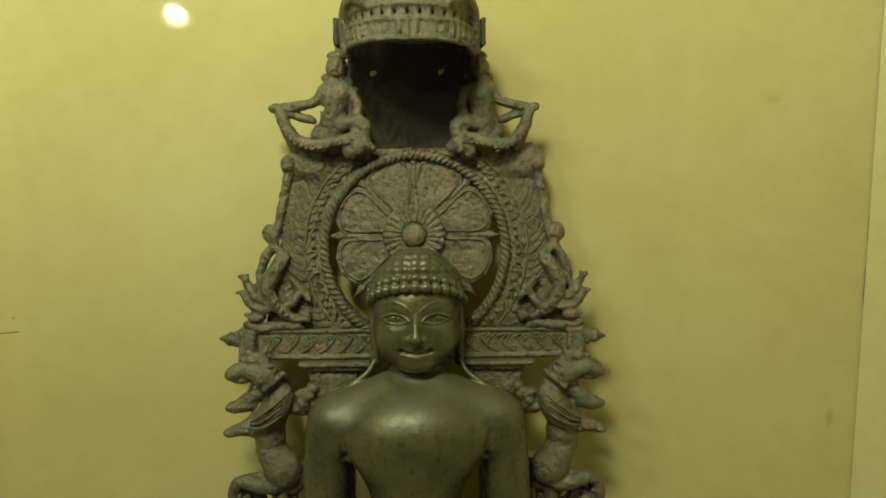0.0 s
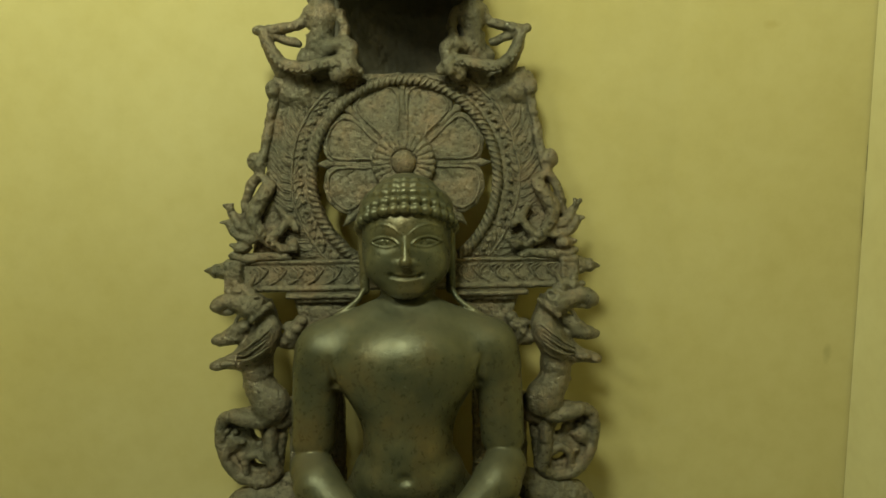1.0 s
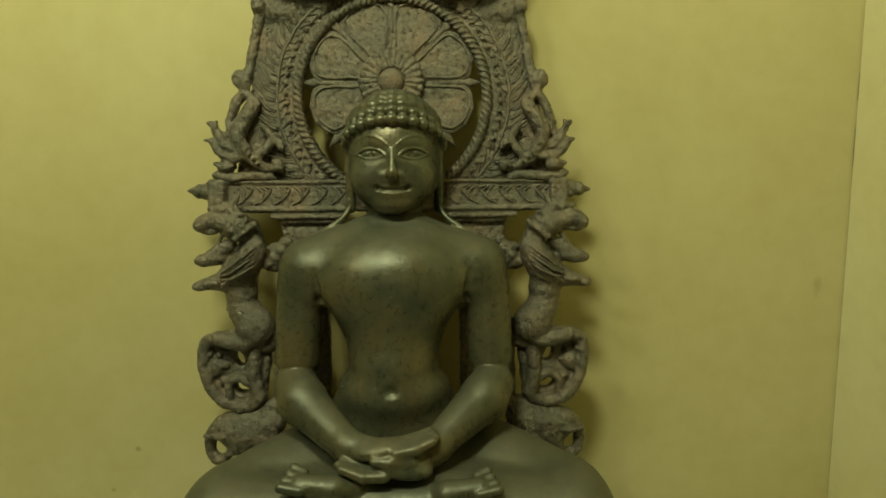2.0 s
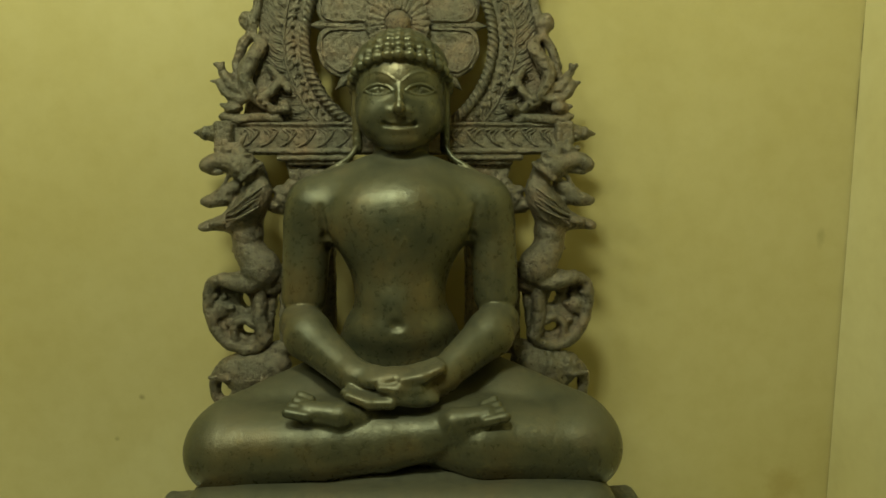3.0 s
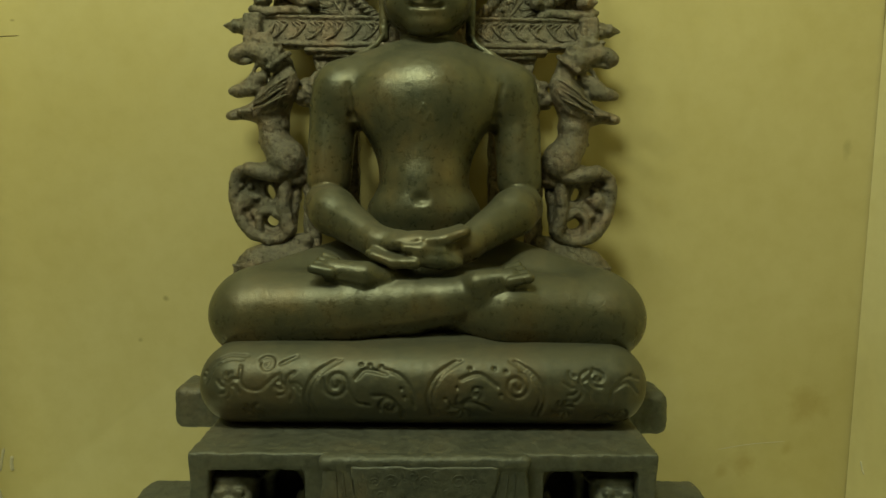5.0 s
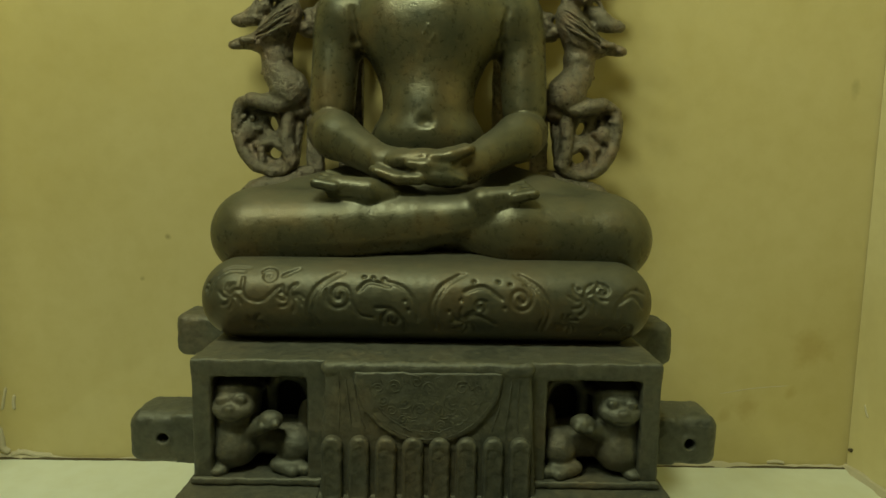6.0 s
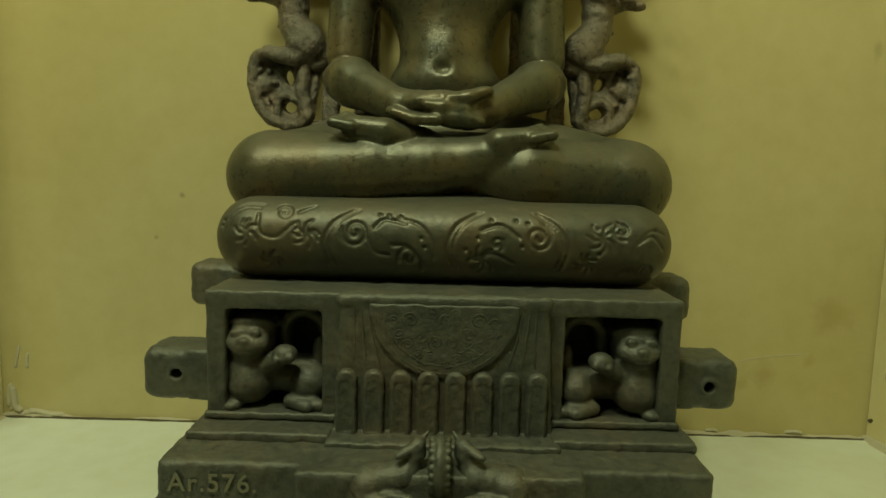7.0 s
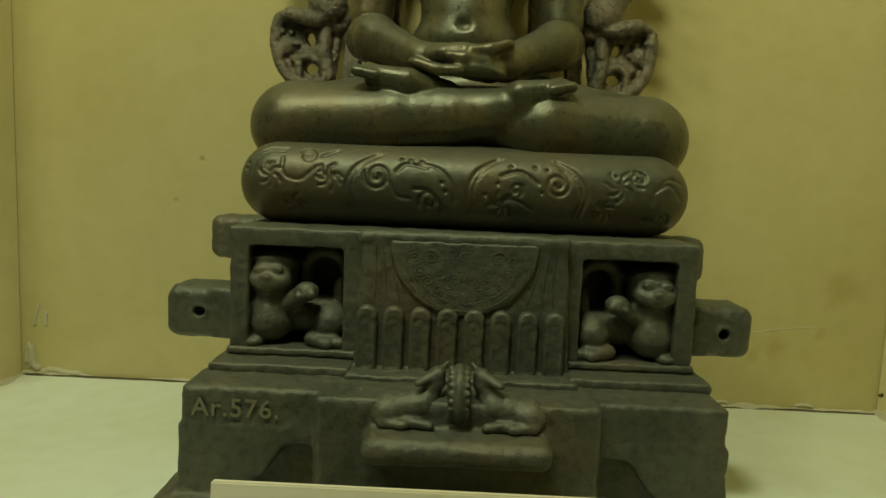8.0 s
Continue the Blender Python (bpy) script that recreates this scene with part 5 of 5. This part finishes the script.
# elephant heads at the foot
f = Field((-0.275, -0.045, 1.00), (-0.135, 0.035, 1.155), 0.002)
f.join(ball((-0.204, -0.004, 1.108), (0.034, 0.020, 0.030)))
f.join(ball((-0.180, -0.002, 1.120), (0.028, 0.014, 0.020)), 0.008)
f.join(ball((-0.228, -0.004, 1.114), (0.018, 0.016, 0.018)), 0.006)
chain(f, smooth_line([(-0.236, -0.004, 1.116), (-0.248, -0.004, 1.104), (-0.250, -0.004, 1.088), (-0.246, -0.004, 1.074), (-0.236, -0.004, 1.070), (-0.226, -0.004, 1.076)], 4), [0.0095, 0.009, 0.0085, 0.008, 0.0078, 0.0074, 0.007, 0.0068, 0.0065, 0.006, 0.006, 0.006, 0.006, 0.006, 0.006, 0.006, 0.0055, 0.005, 0.005, 0.0045, 0.004], 0.003)
f.join(limb((-0.228, -0.018, 1.107), (-0.252, -0.020, 1.1085), 0.0052, 0.0025), 0.002)
f.cut(ball((-0.216, -0.022, 1.124), (0.005, 0.004, 0.0018)), 0.001)
f.join(limb((-0.214, -0.012, 1.090), (-0.226, -0.012, 1.080), 0.009, 0.004), 0.004)
f.join(ball((-0.176, -0.016, 1.104), (0.016, 0.007, 0.022)), 0.004)
f.cut(ball((-0.172, -0.024, 1.108), (0.006, 0.005, 0.010)), 0.003)
f.join(block((-0.180, 0.004, 1.055), (0.036, 0.012, 0.045), 0.008), 0.01)
f.join(limb((-0.200, 0.0, 1.136), (-0.160, 0.0, 1.140), 0.009, 0.010), 0.005)
both("elephant_head", f.quads(), "small bronze elephant head with curled trunk")
f = Field((-0.235, -0.015, 0.972), (0.225, 0.035, 1.045), 0.003)
f.join(block((AX, 0.010, 1.005), (0.215, 0.012, 0.0285), 0.004))
cast("foot_rail", f.quads())

# attendants with garlands, under the canopy
f = Field((-0.225, -0.050, 1.645), (-0.060, 0.035, 1.835), 0.0019)
f.join(ball((-0.1165, -0.014, 1.777), (0.0145, 0.014, 0.0150)))
f.join(ball((-0.1165, -0.028, 1.774), (0.0030, 0.003, 0.0045)), 0.002)
f.join(ball((-0.1165, -0.026, 1.767), (0.0055, 0.003, 0.0022)), 0.002)
for s in (-1, 1):
    f.cut(ball((-0.1165 + s * 0.0062, -0.0275, 1.780), (0.0034, 0.0025, 0.0018)), 0.001)
    f.join(ball((-0.1165 + s * 0.0185, -0.010, 1.745), (0.010, 0.010, 0.009)), 0.004)
chain(f, smooth_line([(-0.116, -0.012, 1.698), (-0.096, -0.020, 1.706), (-0.082, -0.022, 1.700), (-0.084, -0.022, 1.684), (-0.088, -0.024, 1.672)], 4), 0.0085, 0.004)
f.join(ball((-0.1165, -0.010, 1.792), (0.0140, 0.012, 0.0065)), 0.002)
f.join(ball((-0.1100, -0.008, 1.803), (0.0095, 0.010, 0.0105)), 0.003)
f.join(ball((-0.132, -0.008, 1.764), (0.0060, 0.006, 0.0060)), 0.002)
f.join(ball((-0.101, -0.008, 1.764), (0.0060, 0.006, 0.0060)), 0.002)
f.join(limb((-0.1165, -0.010, 1.764), (-0.118, -0.008, 1.742), 0.011, 0.018), 0.004)
f.join(limb((-0.118, -0.010, 1.742), (-0.124, -0.006, 1.706), 0.0205, 0.0165), 0.006)
f.join(ball((-0.128, -0.004, 1.690), (0.026, 0.014, 0.018)), 0.006)
chain(f, smooth_line([(-0.134, -0.012, 1.750), (-0.144, -0.012, 1.735), (-0.162, -0.016, 1.728), (-0.190, -0.018, 1.724)], 4), 0.0058, 0.003)
chain(f, smooth_line([(-0.150, -0.010, 1.708), (-0.168, -0.012, 1.714), (-0.186, -0.014, 1.720)], 4), 0.0052, 0.003)
chain(f, smooth_line([(-0.099, -0.012, 1.745), (-0.090, -0.014, 1.728), (-0.094, -0.018, 1.706), (-0.092, -0.022, 1.690)], 4), 0.0065, 0.003)
f.join(ball((-0.198, -0.018, 1.724), (0.0075, 0.007, 0.006)), 0.003)
chain(f, smooth_line([(-0.192, -0.018, 1.720), (-0.182, -0.020, 1.700), (-0.166, -0.022, 1.682), (-0.142, -0.024, 1.676), (-0.114, -0.024, 1.682), (-0.090, -0.024, 1.684), (-0.078, -0.022, 1.676)], 4), 0.0068, 0.003)
chain(f, smooth_line([(-0.192, -0.010, 1.712), (-0.184, -0.006, 1.694), (-0.172, -0.002, 1.672)], 4), [0.0055, 0.0060, 0.0065, 0.0068, 0.007, 0.0075, 0.008, 0.0085, 0.009], 0.003)
f.join(ball((-0.098, -0.018, 1.671), (0.014, 0.010, 0.014)), 0.004)
f.join(ball((-0.074, -0.018, 1.672), (0.009, 0.008, 0.007)), 0.003)
f.join(sheet([(-0.172, 1.668), (-0.150, 1.684), (-0.108, 1.690), (-0.080, 1.700), (-0.080, 1.650), (-0.168, 1.650)], -0.002, 0.010, 0.003), 0.004)
f.cut(ball((-0.1355, 0.0, 1.724), (0.0030, 0.04, 0.0045)), 0.001)
twist = []
g = smooth_line([(-0.192, -0.018, 1.720), (-0.182, -0.020, 1.700), (-0.166, -0.022, 1.682), (-0.142, -0.024, 1.676), (-0.114, -0.024, 1.682), (-0.090, -0.024, 1.684)], 14)
for k in range(2):
    twist.append(wire([(p[0] + 0.0058 * math.cos(i * 0.7 + k * 3.1) * 0.5, p[1] - 0.0060 * abs(math.sin(i * 0.35 + k * 1.5)) , p[2] + 0.0062 * math.cos(i * 0.7 + k * 3.1)) for i, p in enumerate(g)], 0.0016))
twist.append(wire(smooth_line([(-0.132, -0.022, 1.748), (-0.124, -0.028, 1.737), (-0.112, -0.028, 1.737), (-0.104, -0.022, 1.748)], 5), 0.0016))
figure = fused([f.quads(), *twist])
for side, geo in ((-1, (np.array(figure[0]) + [0.0105, 0, 0], figure[1])), (1, mirrored(figure, -0.0185))):
    if side > 0:
        geo = ((geo[0] - [0.0795, 0, 0]) * [0.88, 1, 1] + [0.0795, 0, 0], geo[1])
    cast("attendant_figure", geo, "small bronze attendant holding a twisted garland", rough=0.7)

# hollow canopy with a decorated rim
CXC, CYC = -0.009, -0.012


def tube_form(r0, r1, z0, z1, c=(CXC, CYC)):
    """An upright round wall between radii r0 and r1."""
    def fn(x, y, z):
        r = np.sqrt((x - c[0]) ** 2 + (y - c[1]) ** 2)
        return np.maximum(np.abs(r - (r0 + r1) / 2) - (r1 - r0) / 2, np.abs(z - (z0 + z1) / 2) - (z1 - z0) / 2)
    return fn, (c[0] - r1, c[1] - r1, z0), (c[0] + r1, c[1] + r1, z1)


f = Field((-0.115, -0.060, 1.655), (0.097, 0.040, 1.845), 0.0022)
shade = tube_form(0.0880, 0.0945, 1.668, 1.830, (CXC, -0.062))
f.join(shade, 0.0)
f.cut(block((CXC, -0.090, 1.72), (0.15, 0.070, 0.075)), 0.004)
for x, z in ((-0.062, 1.772), (0.030, 1.774)):
    f.cut(limb((x - 0.0015, -0.06, z), (x, 0.05, z + 0.001), 0.0038, 0.0038))
    f.cut(limb((x + 0.002, -0.06, z + 0.002), (x + 0.003, 0.05, z + 0.003), 0.0030, 0.0030), 0.001)
canopy_back = f.quads()
f = Field((-0.115, -0.152, 1.770), (0.097, 0.055, 1.925), 0.0022)
CC = (CXC, -0.056)
f.join(tube_form(0.071, 0.0775, 1.790, 1.812, CC), 0.004)
f.join(tube_form(0.066, 0.0740, 1.806, 1.834, CC), 0.004)
f.join(ball((CC[0], CC[1], 1.834), (0.0740, 0.0740, 0.030)), 0.004)
f.join(ball((CC[0], CC[1], 1.860), (0.050, 0.050, 0.024)), 0.006)
f.join(ball((CC[0], CC[1], 1.888), (0.018, 0.018, 0.020)), 0.006)
f.cut(ball((CC[0], CC[1], 1.800), (0.0705, 0.0705, 0.040)), 0.002)
f.cut(block((CC[0], 0.095, 1.85), (0.15, 0.060, 0.12)), 0.0)
f.cut(block((CC[0], 0.024, 1.786), (0.15, 0.072, 0.026)), 0.002)


def round_rim(r, deg, z):
    return (CC[0] + (r - 0.006) * math.cos(radians(deg)), CC[1] + (r - 0.006) * math.sin(radians(deg)), z)


# thin collar, lower lip, tassel groups on plain panels, pierced triangles above
chain(f, [round_rim(0.0835, d, 1.8120) for d in range(180, 361, 5)], 0.0026, 0.001)
chain(f, [round_rim(0.0825, d, 1.7905) for d in range(180, 361, 5)], 0.0030, 0.002)
for mid in (196, 222, 270, 318, 344):
    for k, long in ((-7, 0.006), (0, 0.009), (7, 0.006)):
        f.join(limb(round_rim(0.0840, mid + k, 1.809), round_rim(0.0842, mid + k, 1.804 - long), 0.0022, 0.0034), 0.001)
        f.join(ball(round_rim(0.0850, mid + k, 1.803 - long), 0.0030), 0.0008)
for mid in (209, 246, 294, 331):
    chain(f, smooth_line([round_rim(0.0835, mid - 9, 1.806), round_rim(0.0838, mid - 5, 1.799), round_rim(0.0838, mid + 5, 1.799), round_rim(0.0835, mid + 9, 1.806)], 3), 0.0012, 0.001)
for i in range(15):
    d = 187 + 166 * i / 14
    f.cut(limb(round_rim(0.088, d, 1.8200), round_rim(0.074, d, 1.8200), 0.0028, 0.0022), 0.0015)
    f.cut(limb(round_rim(0.088, d, 1.8235), round_rim(0.074, d, 1.8235), 0.0015, 0.0012), 0.0015)
chain(f, [round_rim(0.0805, d, 1.8290) for d in range(180, 361, 5)], 0.0022, 0.001)
for s in (-1, 1):
    g = smooth_line([(CC[0] + s * 0.050, -0.112, 1.836), (CC[0] + s * 0.064, -0.094, 1.845), (CC[0] + s * 0.076, -0.072, 1.838), (CC[0] + s * 0.080, -0.058, 1.815), (CC[0] + s * 0.080, -0.050, 1.790)], 4)
    chain(f, g, 0.0075, 0.003)
canopy = cast("canopy", f.quads(), "domed bronze parasol canopy with beaded rim", rough=0.4)
# the back is coloured darker to stand for shade under the canopy
cast("canopy_back", canopy_back, "dull brown hollow back below the canopy, darkened for the canopy's shade", DULL_SHADED, None)

# ---- label in front of the base ----
label = thing("label_card", (-0.02, 0.335, SHELF), "pale paper label on a thin board leaning before the base", "label card")
ob = under(bevelled("board", box_bm((-0.153, -0.003, 0.0), (0.153, 0.003, 0.108)), CARD, 0.001), label)
ob.matrix_basis = pose(-0.020, 0.315, SHELF + 0.001, -8, 0, 0)
for i, (z, w) in enumerate(((0.090, 0.02), (0.080, 0.11), (0.070, 0.10), (0.060, 0.12), (0.050, 0.08))):
    ob = under(bevelled("text_bar", box_bm((-0.145, -0.0042, z), (-0.145 + 2 * w, -0.0034, z + 0.003)), INK), label)
    ob.matrix_basis = pose(-0.020, 0.315, SHELF + 0.001, -8, 0, 0)
